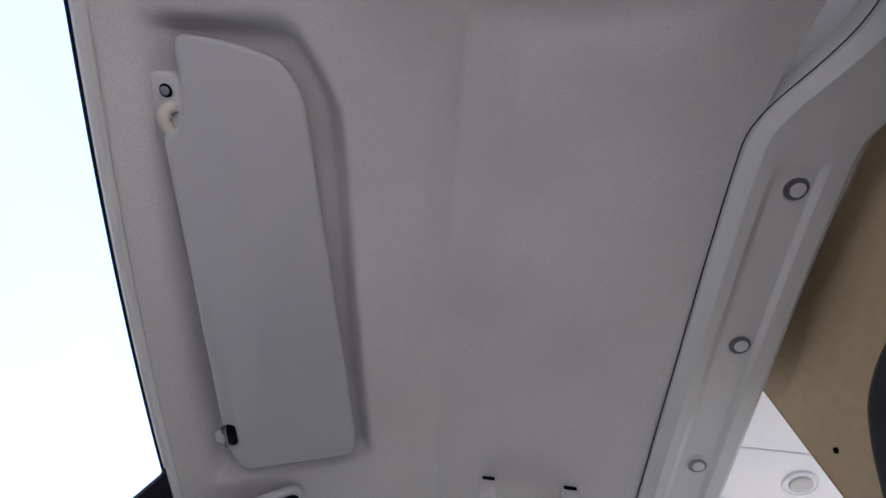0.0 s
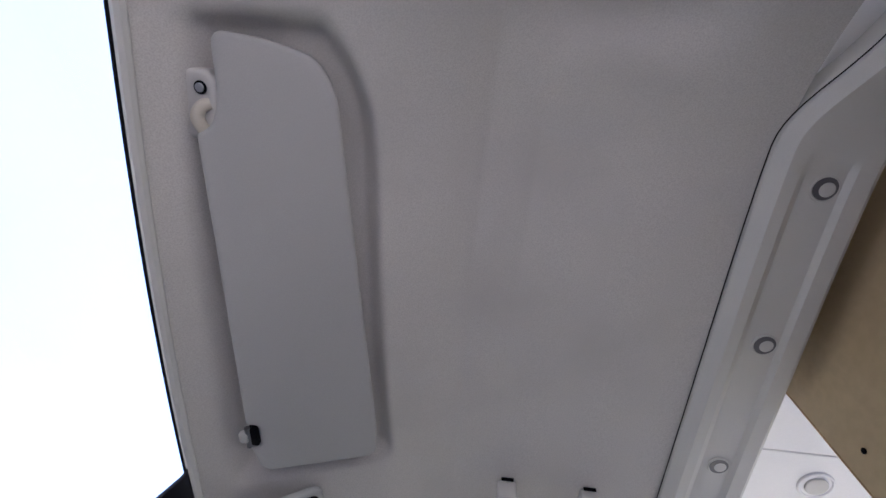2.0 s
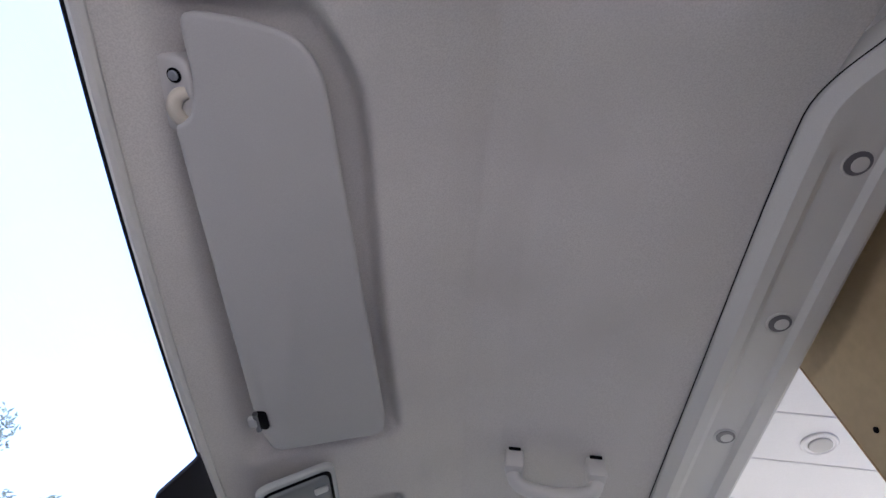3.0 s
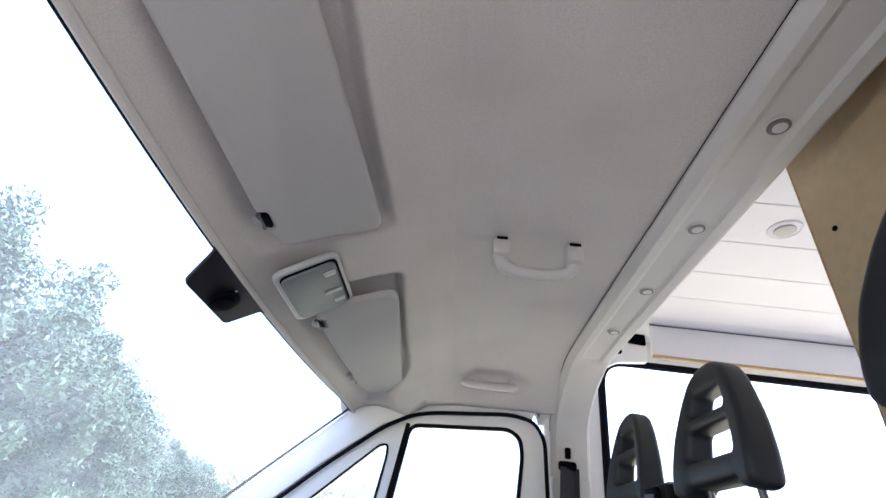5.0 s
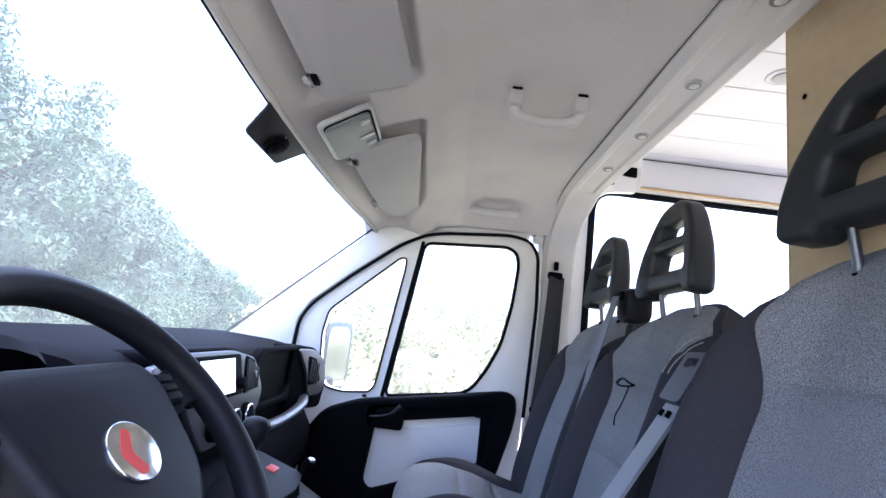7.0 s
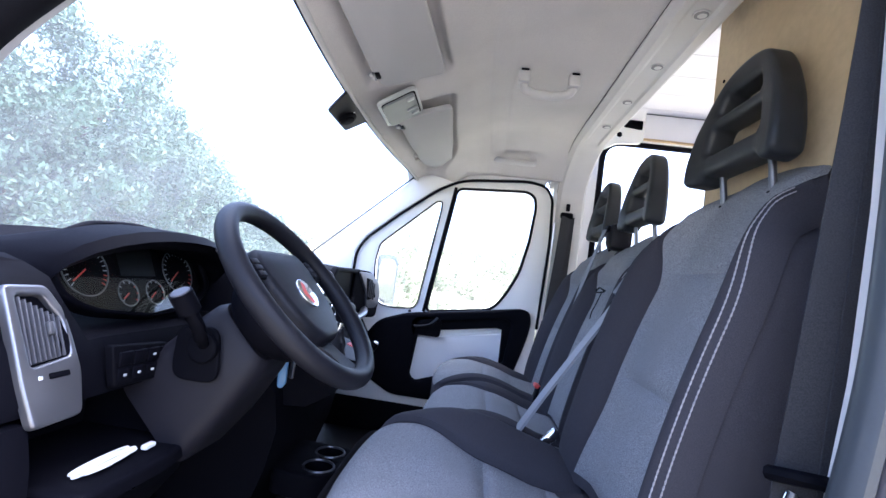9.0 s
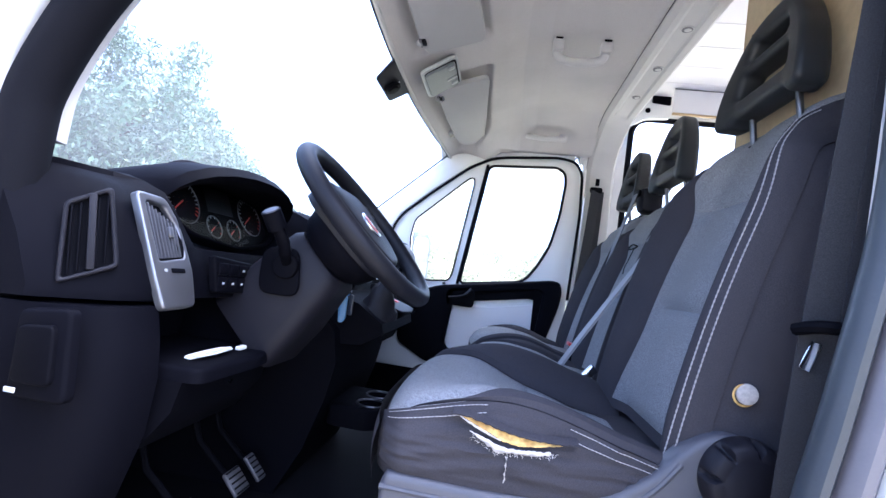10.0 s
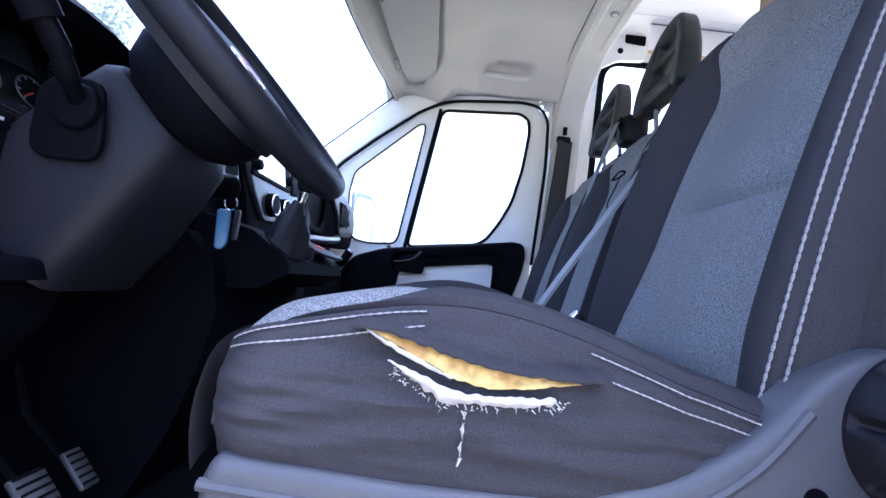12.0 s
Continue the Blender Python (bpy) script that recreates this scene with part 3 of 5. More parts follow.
def near_pillar(path, r, material, label, cat, flat=1.0):
    tagged(part("trim", tube(smooth(path, 6), r, 10, flat=flat, up=(0, 1, 0)), material), label, cat, kind="structure")


NEAR = [(-0.615, -0.86, 0.55), (-0.612, -0.86, 0.74), (-0.600, -0.86, 0.835), (-0.530, -0.86, 0.972), (-0.425, -0.86, 1.075), (-0.29, -0.86, 1.185), (-0.18, -0.86, 1.262), (-0.08, -0.86, 1.300), (0.1, -0.86, 1.315), (0.27, -0.86, 1.315)]
near_pillar([(x - 0.022, y, z + 0.024) for x, y, z in NEAR], 0.032, RUBBER, "black rubber door seal on the windscreen pillar", "rubber seal")
near_pillar([(x - 0.072, y - 0.02, z + 0.070) for x, y, z in NEAR], 0.034, PAINT, "white painted windscreen pillar", "pillar")
near_pillar([(x - 0.045, y + 0.04, z + 0.048) for x, y, z in NEAR[1:]], 0.030, TRIM, "pale inner pillar trim", "pillar")

# B-pillars with the seat belts' slots
tagged(part("trim", plate(rounded([(0.340, 0.05), (0.350, 0.62), (0.352, 1.20), (0.352, 1.30), (0.475, 1.30), (0.470, 1.0), (0.474, 0.05)], 0.012, 3), XZ(0.90), 0.035, 0.008), TRIM),
       "pale door pillar trim behind the passenger door", "pillar", kind="structure")
tagged(part("trim", plate(rounded([(0.330, 0.05), (0.352, 0.52), (0.364, 0.62), (0.382, 0.773), (0.390, 0.94), (0.390, 1.30), (0.48, 1.30), (0.48, 0.05)], 0.012, 3), XZ(-0.815), 0.03, 0.006), TRIM),
       "pale pillar trim behind the driver seat", "pillar", kind="structure")
tagged(part("trim", box((0.336, 0.885, 0.72), (0.022, 0.03, 1.24), 0.006), PAINT), "white door pillar edge", "pillar", kind="structure")
BSIDE = [(0.262, 0.05), (0.292, 0.42), (0.326, 0.607), (0.354, 0.772), (0.363, 0.922), (0.364, 1.071), (0.358, 1.20), (0.315, 1.30)]
near_pillar([(x, -0.880, z) for x, z in BSIDE], 0.0125, SEAL, "blue-grey rubber door seal on the rear pillar", "rubber seal", 1.4)
near_pillar([(x + 0.026, -0.888, z) for x, z in BSIDE], 0.015, SILL, "grey painted flange of the rear pillar", "pillar", 1.3)
tagged(part("pillar_panel", plate(rounded([(0.300, 0.05), (0.332, 0.42), (0.366, 0.607), (0.396, 0.772), (0.405, 0.922), (0.406, 1.071), (0.395, 1.30), (0.62, 1.30), (0.62, 0.05)], 0.01, 2), XZ(-0.870), 0.05, 0.012), PAINT), "white painted rear door pillar", "pillar", kind="structure")
for x in (0.385, 0.440):
    tagged(part("pillar_plug", disc((x, 0.862, 1.285), (0, -1, 0.1), 0.006, 0.004, 12, 0.0015), STEEL), "small grey plug in the pillar trim", "plug", "plugs of the pillar trim")


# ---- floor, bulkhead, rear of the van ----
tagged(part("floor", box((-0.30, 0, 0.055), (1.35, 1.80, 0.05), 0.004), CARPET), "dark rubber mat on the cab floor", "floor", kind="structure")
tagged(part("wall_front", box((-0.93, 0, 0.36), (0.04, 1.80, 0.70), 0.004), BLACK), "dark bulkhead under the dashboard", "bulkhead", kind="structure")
tagged(part("step_panel", plate([(-0.64, -0.55), (-0.64, 0.08), (0.62, 0.08), (0.62, -0.55)], XZ(-0.86), 0.04, 0.01), PAINT), "white door sill below the seat", "sill", kind="structure")
tagged(part("rear_floor", box((2.2, 0, 0.055), (3.65, 1.80, 0.05), 0.004), GREYFLOOR), "grey vinyl floor of the living area", "floor", kind="structure")
# The opening is unseen, added to bring daylight onto the plank ceiling.
tagged(part("wall_rear", plate([(-0.93, 0.0), (-0.93, 1.7), (0.93, 1.7), (0.93, 0.0)], YZ(3.9), 0.04, 0.0, ([(-0.75, 0.5), (-0.75, 1.55), (0.75, 1.55), (0.75, 0.5)],)), WHITE), "white rear wall of the van with an unseen opening added for daylight", "wall", kind="structure")
tagged(part("wall_left", box((2.28, -0.92, 0.85), (3.25, 0.04, 1.7), 0.004), WHITE), "white side wall of the living area", "wall", kind="structure")


def plank_ceiling():
    bm = bmesh.new()
    w = 0.155
    for i in range(12):
        y = -0.86 + i * w
        b2 = box((2.2, y + w / 2, 1.655), (3.45, w - 0.0012, 0.014), 0.0016, seg=1)
        me = bpy.data.meshes.new("tmp")
        b2.to_mesh(me)
        bm.from_mesh(me)
        b2.free()
        bpy.data.meshes.remove(me)
    return bm


tagged(part("rear_ceiling", plank_ceiling(), WHITE), "white tongue-and-groove plank ceiling of the living area", "ceiling", kind="structure")
tagged(part("roof_step", box((0.468, 0, 1.59), (0.012, 1.80, 0.22), 0.002), PAINT), "white step between cab and high roof", "roof", kind="structure")
tagged(part("rear_roof", box((2.2, 0, 1.69), (3.5, 1.9, 0.03), 0.004), PAINT), "white van roof over the living area", "roof", kind="structure")


def downlight(x, y):
    ob = thing("downlight", (x, y, 1.646), "white recessed spotlight in the plank ceiling", "spotlight")
    part("rim", ring((x, y, 1.647), (0, 0, 1), 0.034, 0.004, 32, 8), WHITE, ob)
    part("bezel", disc((x, y, 1.648), (0, 0, -1), 0.033, 0.003, 28, 0.001), WHITE, ob)
    part("diffuser", disc((x, y, 1.645), (0, 0, -1), 0.024, 0.004, 24, 0.002), TRIM, ob, "dotted lens")
    return ob


downlight(0.768, 0.155)

ply = thing("plywood_partition", (0.52, -0.53, 0.08), "upright birch plywood partition behind the driver seat", "partition")
part("sheet", box((0.522, -0.545, 0.865), (0.015, 0.69, 1.56), 0.001), PLY, ply)
part("edge_strip", box((0.522, -0.1985, 0.865), (0.0155, 0.003, 1.56), 0.0005), PLYEDGE, ply, "layered plywood edge")
part("screw_hole", disc((0.514, -0.238, 1.338), (-1, 0, 0), 0.004, 0.0016, 10), BLACK, ply, "dark screw hole")

board = thing("cornice_board", (0.9, 0.74, 1.55), "white board with a bare plywood edge under the ceiling", "board")
part("face", box((1.30, 0.745, 1.592), (1.27, 0.012, 0.112), 0.002), WHITE, board)
part("plywood_edge", box((1.30, 0.745, 1.531), (1.27, 0.013, 0.009), 0.001), PLYEDGE, board, "pale bare wooden lower edge")
part("groove", box((1.30, 0.7380, 1.643), (1.27, 0.003, 0.004), 0.001), GREYPL, board)

# side wall with the sliding door's window, lengthened unseen to let in more daylight
opening = rounded([(0.535, 0.35), (0.535, 1.555), (3.3, 1.555), (3.3, 0.35)], 0.09, 6)
side = tagged(part("wall_right", plate([(0.47, 0.08), (0.47, 1.70), (3.9, 1.70), (3.9, 0.08)], XZ(0.93), 0.03, 0.0, (opening,)), PAINT), "white painted side wall with a wide window opening", "wall", kind="structure")
part("window_seal", tube([(x, 0.90, z) for x, z in opening], 0.014, 8, closed=True, up=(0, 1, 0)), RUBBER, side, "black rubber seal round the opening")
body = thing("body_bracket", (0.58, 0.80, 1.55), "white painted roof bracket with dark holes beside the board", "bracket")
part("skin", plate(rounded([(0.475, 1.47), (0.475, 1.66), (0.69, 1.66), (0.69, 1.545), (0.58, 1.535)], 0.015, 3), XZ(0.86), 0.02, 0.004), PAINT, body)
part("hole", disc((0.585, 0.8395, 1.575), (0, -1, 0), 0.012, 0.003, 16), BLACK, body, "round dark hole")
part("slot", plate(rounded([(0.60, 1.612), (0.60, 1.65), (0.685, 1.65), (0.685, 1.605)], 0.008, 3), XZ(0.8395), 0.003), BLACK, body, "dark oblong hole")


# ---- dashboard ----
def dash_face(y):
    """How far the dashboard's face is set back near its ends."""
    return -0.10 * ease(0.79, 0.93, abs(y))


def dashboard():
    ob = thing("dashboard", (-0.6, 0, 0.3), "dark moulded dashboard with silver vent panels", "dashboard")
    rings = []
    for i in range(58):
        y = lerp(-0.885, 0.84, i / 57)
        f = dash_face(y)
        t = 0.035 * ease(-0.80, -0.35, y)
        c = ease(-0.70, -0.665, y) * (1 - ease(-0.25, -0.215, y))
        cut = lambda x, z: z - c * max(0.0, z - 0.664) * ease(-0.70, -0.66, x)
        tilt = 0.42 * (1 - ease(-0.715, -0.69, y))
        rings.append([(x + f * k - 0.03 * c * ease(0.62, 0.70, z) - (tilt * max(0.0, z - 0.61) if x > -0.6 else 0), y, cut(x, z + t * h)) for x, z, k, h in
                      ((-1.0, 0.72, 0, 1), (-0.98, 0.755, 0, 1), (-0.85, 0.775, 0.1, 1), (-0.62, 0.765, 0.6, 1), (-0.555, 0.757, 1, 1), (-0.520, 0.742, 1, 1), (-0.502, 0.715, 1, 1),
                       (-0.492, 0.66, 1, 0.5), (-0.488, 0.60, 1, 0), (-0.490, 0.585, 1, 0), (-0.62, 0.580, 1, 0), (-1.0, 0.58, 0, 0))])
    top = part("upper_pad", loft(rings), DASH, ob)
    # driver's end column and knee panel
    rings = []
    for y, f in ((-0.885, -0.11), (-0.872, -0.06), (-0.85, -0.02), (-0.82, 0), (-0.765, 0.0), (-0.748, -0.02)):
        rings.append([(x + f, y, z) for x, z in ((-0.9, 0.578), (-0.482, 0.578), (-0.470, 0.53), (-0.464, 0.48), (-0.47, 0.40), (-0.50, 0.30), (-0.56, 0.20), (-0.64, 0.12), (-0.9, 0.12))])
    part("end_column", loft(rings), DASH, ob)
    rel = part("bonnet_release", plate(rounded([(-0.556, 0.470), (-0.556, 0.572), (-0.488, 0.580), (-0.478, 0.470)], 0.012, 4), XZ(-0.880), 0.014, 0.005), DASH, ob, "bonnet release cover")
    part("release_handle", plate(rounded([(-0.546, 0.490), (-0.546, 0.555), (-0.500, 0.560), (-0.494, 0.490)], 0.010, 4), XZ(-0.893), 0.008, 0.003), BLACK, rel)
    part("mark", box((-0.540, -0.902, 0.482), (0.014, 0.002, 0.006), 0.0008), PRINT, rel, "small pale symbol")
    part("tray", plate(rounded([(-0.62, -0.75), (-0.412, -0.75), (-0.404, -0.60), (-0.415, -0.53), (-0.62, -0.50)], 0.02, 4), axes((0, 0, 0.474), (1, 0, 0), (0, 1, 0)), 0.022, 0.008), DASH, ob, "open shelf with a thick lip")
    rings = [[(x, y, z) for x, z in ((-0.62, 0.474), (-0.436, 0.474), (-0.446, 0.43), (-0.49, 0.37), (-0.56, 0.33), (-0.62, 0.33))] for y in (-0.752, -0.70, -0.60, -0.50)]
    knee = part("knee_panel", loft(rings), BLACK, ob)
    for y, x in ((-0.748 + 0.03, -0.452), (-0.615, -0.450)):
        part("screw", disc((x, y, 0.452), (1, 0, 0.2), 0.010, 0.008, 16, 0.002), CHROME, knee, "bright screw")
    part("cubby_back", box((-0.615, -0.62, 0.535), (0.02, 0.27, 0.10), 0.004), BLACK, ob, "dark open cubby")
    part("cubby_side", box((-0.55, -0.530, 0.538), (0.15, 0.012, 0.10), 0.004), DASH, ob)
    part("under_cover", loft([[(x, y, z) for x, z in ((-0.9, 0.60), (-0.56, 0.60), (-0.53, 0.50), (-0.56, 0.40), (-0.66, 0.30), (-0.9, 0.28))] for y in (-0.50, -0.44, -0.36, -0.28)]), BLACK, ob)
    # corner vent on the driver's end
    m = axes((-0.535, -0.842, 0.666), (0.74, 0.67, 0), (-0.30, -0.10, 1))
    face = rounded([(-0.030, 0.038), (0.017, 0.067), (0.038, -0.038), (-0.024, -0.066)], 0.008, 3)
    well = [(-0.024, 0.034), (0.013, 0.058), (0.031, -0.034), (-0.019, -0.058)]
    v = part("corner_vent", plate(face, m @ Matrix.Translation((0, 0, -0.006)), 0.014, 0.003, (rounded(well, 0.004, 3),)), SHROUD, ob, "vent frame on the dashboard corner")
    part("vent_well", plate(well, m @ Matrix.Translation((0, 0, -0.006)), 0.004), BLACK, v)
    turn = m.to_3x3().to_4x4()
    for k in range(5):
        t = (k + 0.5) / 5
        c = Vector((lerp(-0.022, 0.022, t), lerp(-0.012, 0.012, t), 0.002))
        part("slat", box(m @ c, (0.0022, 0.088, 0.010), 0.0008, turn @ pose(0, 0, 0, 0, 0, 5)), BLACK, v)
    part("thumbwheel", box(m @ Vector((0.003, 0.004, 0.006)), (0.009, 0.098, 0.007), 0.002, turn @ pose(0, 0, 0, 0, 0, 6)), SHROUD, v, "ribbed grey thumbwheel")
    # silver panel with the driver's vent
    fx = axes((-0.490, -0.738, 0.60), (0, 1, 0), (-0.42, 0, 1))
    hole = rounded([(-0.026, 0.132), (0.010, 0.130), (0.030, 0.098), (0.035, 0.048), (-0.022, 0.040)], 0.006, 3)
    sil = part("silver_panel", plate(rounded([(-0.040, 0.146), (0.018, 0.144), (0.040, 0.104), (0.047, 0.026), (0.036, -0.030), (-0.034, -0.032), (-0.038, 0.02)], 0.010, 4), fx, 0.012, 0.004, (hole,)), SILVER, ob, "silver vent surround")
    part("vent_well", plate([(-0.028, 0.134), (0.011, 0.132), (0.032, 0.099), (0.037, 0.046), (-0.024, 0.038)], fx, 0.003), BLACK, sil)
    turn = fx.to_3x3().to_4x4()
    for k in range(8):
        t = k / 7
        part("slat", box(fx @ Vector((lerp(-0.021, 0.027, t), lerp(0.087, 0.075, t), 0.007)), (0.0022, lerp(0.086, 0.052, t), 0.008), 0.0008, turn), GREYPL, sil)
    part("vent_knob", box(fx @ Vector((0.010, 0.086, 0.013)), (0.009, 0.018, 0.008), 0.003, turn), SILVER, sil)
    part("button", box(fx @ Vector((0.012, 0.026, 0.011)), (0.030, 0.008, 0.005), 0.002, turn), BLACK, sil)
    part("lamp_mark", box(fx @ Vector((-0.014, 0.026, 0.0115)), (0.006, 0.005, 0.003), 0.001, turn), PRINT, sil, "pale mark")
    # switch block
    sw = part("switch_panel", plate(rounded([(-0.660, 0.660), (-0.540, 0.650), (-0.535, 0.594), (-0.650, 0.598)], 0.006, 3), axes((-0.486 + 0.1 * 0.625, 0, 0), (0, 1, 0), (-0.1, 0, 1)), 0.012, 0.003), BLACK, ob)
    for r, z in enumerate((0.636, 0.612)):
        for k in range(4):
            key = part("button", box((-0.4745, -0.634 + k * 0.029, z - 0.001 * k), (0.006, 0.026, 0.020), 0.002), DASH, sw)
            if k > 1 or r:
                part("mark", box((-0.4712, -0.634 + k * 0.029, z - 0.001 * k), (0.0012, 0.006, 0.0035), 0.0003), PRINT, key, "small pale symbol")
    return ob


dash = dashboard()


def instrument_cluster():
    ob = thing("instrument_cluster", (-0.6, -0.45, 0.75), "hooded instrument cluster with round dials", "instrument cluster")
    rings = []
    for i in range(13):
        a = math.pi * i / 12
        y, k = -0.455 - 0.225 * math.cos(a), math.sin(a) ** 0.75
        zt = 0.735 + 0.098 * k
        zi = 0.728 + 0.074 * k
        yi = -0.455 - 0.208 * math.cos(a)
        back = -0.76
        rings.append([(back, y, lerp(0.745, zt, 0.55)), (-0.62, y, zt + 0.002), (-0.53 - 0.07 * (1 - k), y, zt), (-0.512 - 0.075 * (1 - k), (y + yi) / 2, (zt + zi) / 2), (-0.53 - 0.07 * (1 - k), yi, zi), (-0.62, yi, zi - 0.004), (-0.66, yi, zi - 0.012)])
    part("hood", loft(rings, closed=False), DASH, ob)
    m = axes((-0.615, -0.455, 0.735), (0, 1, 0), (-0.45, 0, 1))
    o = [(-0.19, -0.02), (-0.17, 0.055), (-0.10, 0.088), (0.0, 0.096), (0.10, 0.088), (0.17, 0.055), (0.19, -0.02), (0.13, -0.055), (0.0, -0.072), (-0.13, -0.055)]
    face = part("dial_face", plate(rounded(o, 0.03, 3), m, 0.004), BLACK, ob)
    part("surround", plate(rounded([(x * 1.09, y * 1.12) for x, y in o], 0.03, 3), m @ Matrix.Translation((0, 0, -0.002)), 0.024, 0.006, (rounded([(x * 1.0, y * 1.0) for x, y in o], 0.03, 3),)), DASH, ob)
    for cx, cy, r, n in ((-0.118, 0.015, 0.046, 22), (0.118, 0.015, 0.046, 18), (-0.035, -0.028, 0.024, 8), (0.035, -0.028, 0.024, 8)):
        d = part("dial", ring(m @ Vector((cx, cy, 0.005)), m.to_3x3() @ Vector((0, 0, 1)), r, 0.0012, 40, 6), STEEL, face)
        for k in range(n):
            a = math.radians(220 - 260 * k / (n - 1))
            c = m @ Vector((cx + 0.86 * r * math.cos(a), cy + 0.86 * r * math.sin(a), 0.0052))
            mm = m.to_3x3().to_4x4() @ Matrix.Rotation(a, 4, "Z")
            part("tick", box(c, (0.16 * r, 0.0012, 0.0006), 0, mm), PRINT if k < n - 3 else DIALRED, d, "" if k < n - 3 else "red mark")
        a = math.radians(215)
        part("needle", box(m @ Vector((cx + 0.4 * r * math.cos(a), cy + 0.4 * r * math.sin(a), 0.006)), (0.75 * r, 0.0022, 0.001), 0, m.to_3x3().to_4x4() @ Matrix.Rotation(a, 4, "Z")), DIALRED, d, "red needle")
    part("display", plate([(-0.045, 0.005), (-0.045, 0.060), (0.045, 0.060), (0.045, 0.005)], m @ Matrix.Translation((0, 0, 0.0045)), 0.001), SHROUD, face, "grey central display")
    g = part("cover_lens", plate(rounded(o, 0.03, 3), m @ Matrix.Translation((0, 0, 0.014)), 0.0015), CLEARLENS, ob, "clear reflecting cover")
    g.visible_shadow = False
    return ob


instrument_cluster()

WC, WN = Vector((-0.282, -0.482, 0.755)), Vector((0.72, 0, 0.69)).normalized()
WU = Vector((-WN.z, 0, WN.x))
WM = axes(WC, (0, 1, 0), WU)      # x across, y up the wheel, z to the driver


def steering_wheel():
    ob = thing("steering_wheel", WC, "black leather three-spoke steering wheel with audio buttons", "steering wheel")
    part("rim", ring(WC, WN, 0.179, 0.0172, 80, 16, 1.05), LEATHER, ob)
    L = lambda x, y, z: WM @ Vector((x, y, z))
    hub = part("airbag_cover", plate(rounded([(-0.108, 0.060), (-0.085, 0.094), (0.085, 0.094), (0.108, 0.060), (0.092, -0.045), (0.045, -0.098), (-0.045, -0.098), (-0.085, -0.045)], 0.03, 5), WM @ Matrix.Translation((0, 0, -0.045)), 0.050, 0.014), LEATHER, ob, "padded airbag cover")
    badge = part("badge", disc(L(0, -0.005, 0.004), WN, 0.030, 0.005, 32, 0.002), CHROME, hub, "round silver badge")
    part("badge_field", plate(rounded([(-0.008, -0.024), (-0.020, 0.0), (-0.004, 0.024), (0.004, 0.018), (-0.006, 0.0), (0.004, -0.02)], 0.004, 2), WM @ Matrix.Translation((0, -0.005, 0.0085)), 0.001), REDPL, badge, "plain red field")
    for s in (-1, 1):
        sp = part("spoke", loft([[L(s * x, y + w, z), L(s * x, y + w, z - 0.014), L(s * x, y - w, z - 0.014), L(s * x, y - w, z)] for x, y, z, w in ((0.075, 0.035, -0.018, 0.034), (0.105, 0.042, -0.012, 0.028), (0.140, 0.055, -0.004, 0.024), (0.170, 0.062, 0.0, 0.030))]), LEATHER, ob)
        pad = part("button_pad", box(L(s * 0.112, 0.052, -0.004), (0.030, 0.040, 0.010), 0.004, WM.to_3x3().to_4x4()), BLACK, sp, "audio buttons")
        for k in range(3):
            part("key", box(L(s * 0.112, 0.040 + k * 0.012, 0.002), (0.024, 0.009, 0.004), 0.0015, WM.to_3x3().to_4x4()), SHROUD, pad)
    part("spoke", loft([[L(x - w, y, z), L(x + w, y, z), L(x + w, y, z - 0.014), L(x - w, y, z - 0.014)] for x, y, z, w in ((0, -0.085, -0.022, 0.030), (0, -0.12, -0.012, 0.024), (0, -0.172, 0.0, 0.028))]), LEATHER, ob)
    part("hub_back", loft([[L(r * math.cos(a), r * math.sin(a) - 0.005, z) for a in [math.pi * k / 12 for k in range(24)]] for r, z in ((0.088, -0.042), (0.092, -0.055), (0.082, -0.085), (0.060, -0.105))]), DASH, ob)
    return ob


steering_wheel()


def steering_column():
    ob = thing("steering_column", WC - WN * 0.2, "dark grey steering column shroud with a stalk", "steering column")
    rings = []
    for d, hw, up, dn in ((-0.100, 0.064, 0.052, 0.066), (-0.112, 0.072, 0.058, 0.078), (-0.16, 0.078, 0.058, 0.092), (-0.22, 0.082, 0.056, 0.108), (-0.30, 0.084, 0.05, 0.12)):
        o = rounded([(-hw, -dn), (-hw * 1.05, up), (hw * 1.05, up), (hw, -dn)], 0.035, 5)
        rings.append([WM @ Vector((x, y, d)) for x, y in o])
    sh = part("shroud", loft(rings), SHROUD, ob)
    root = Vector((-0.393, -0.572, 0.655))
    part("stalk_collar", disc(root, WM.to_3x3() @ Vector((-1, 0, 0)), 0.024, 0.012, 20, 0.004), BLACK, sh, "black round collar")
    part("stalk_plate", plate(rounded([(-0.05, -0.055), (-0.05, 0.03), (0.02, 0.035), (0.03, -0.055)], 0.025, 4), axes(root + Vector((0, 0.004, 0)), (1, 0, 0), (-0.2, 0, 1)), 0.006, 0.003), BLACK, sh)
    tip = Vector((-0.399, -0.649, 0.744))
    mid = root.lerp(tip, 0.45) + Vector((0.012, -0.012, 0.0))
    st = part("indicator_stalk", tube(smooth([root, root.lerp(mid, 0.5) + Vector((0.004, -0.008, 0)), mid, mid.lerp(tip, 0.6)], 5), [0.009] * 5 + [0.011] * 5 + [0.013] * 6, 12, flat=0.75), BLACK, ob, "black indicator stalk")
    part("stalk_knob", tube([mid.lerp(tip, 0.45), tip], 0.0165, 16), BLACK, st)
    part("stalk_end", disc(tip, tip - mid, 0.0135, 0.002, 18, 0.001), GREYPL, st, "grey end cap")
    return ob


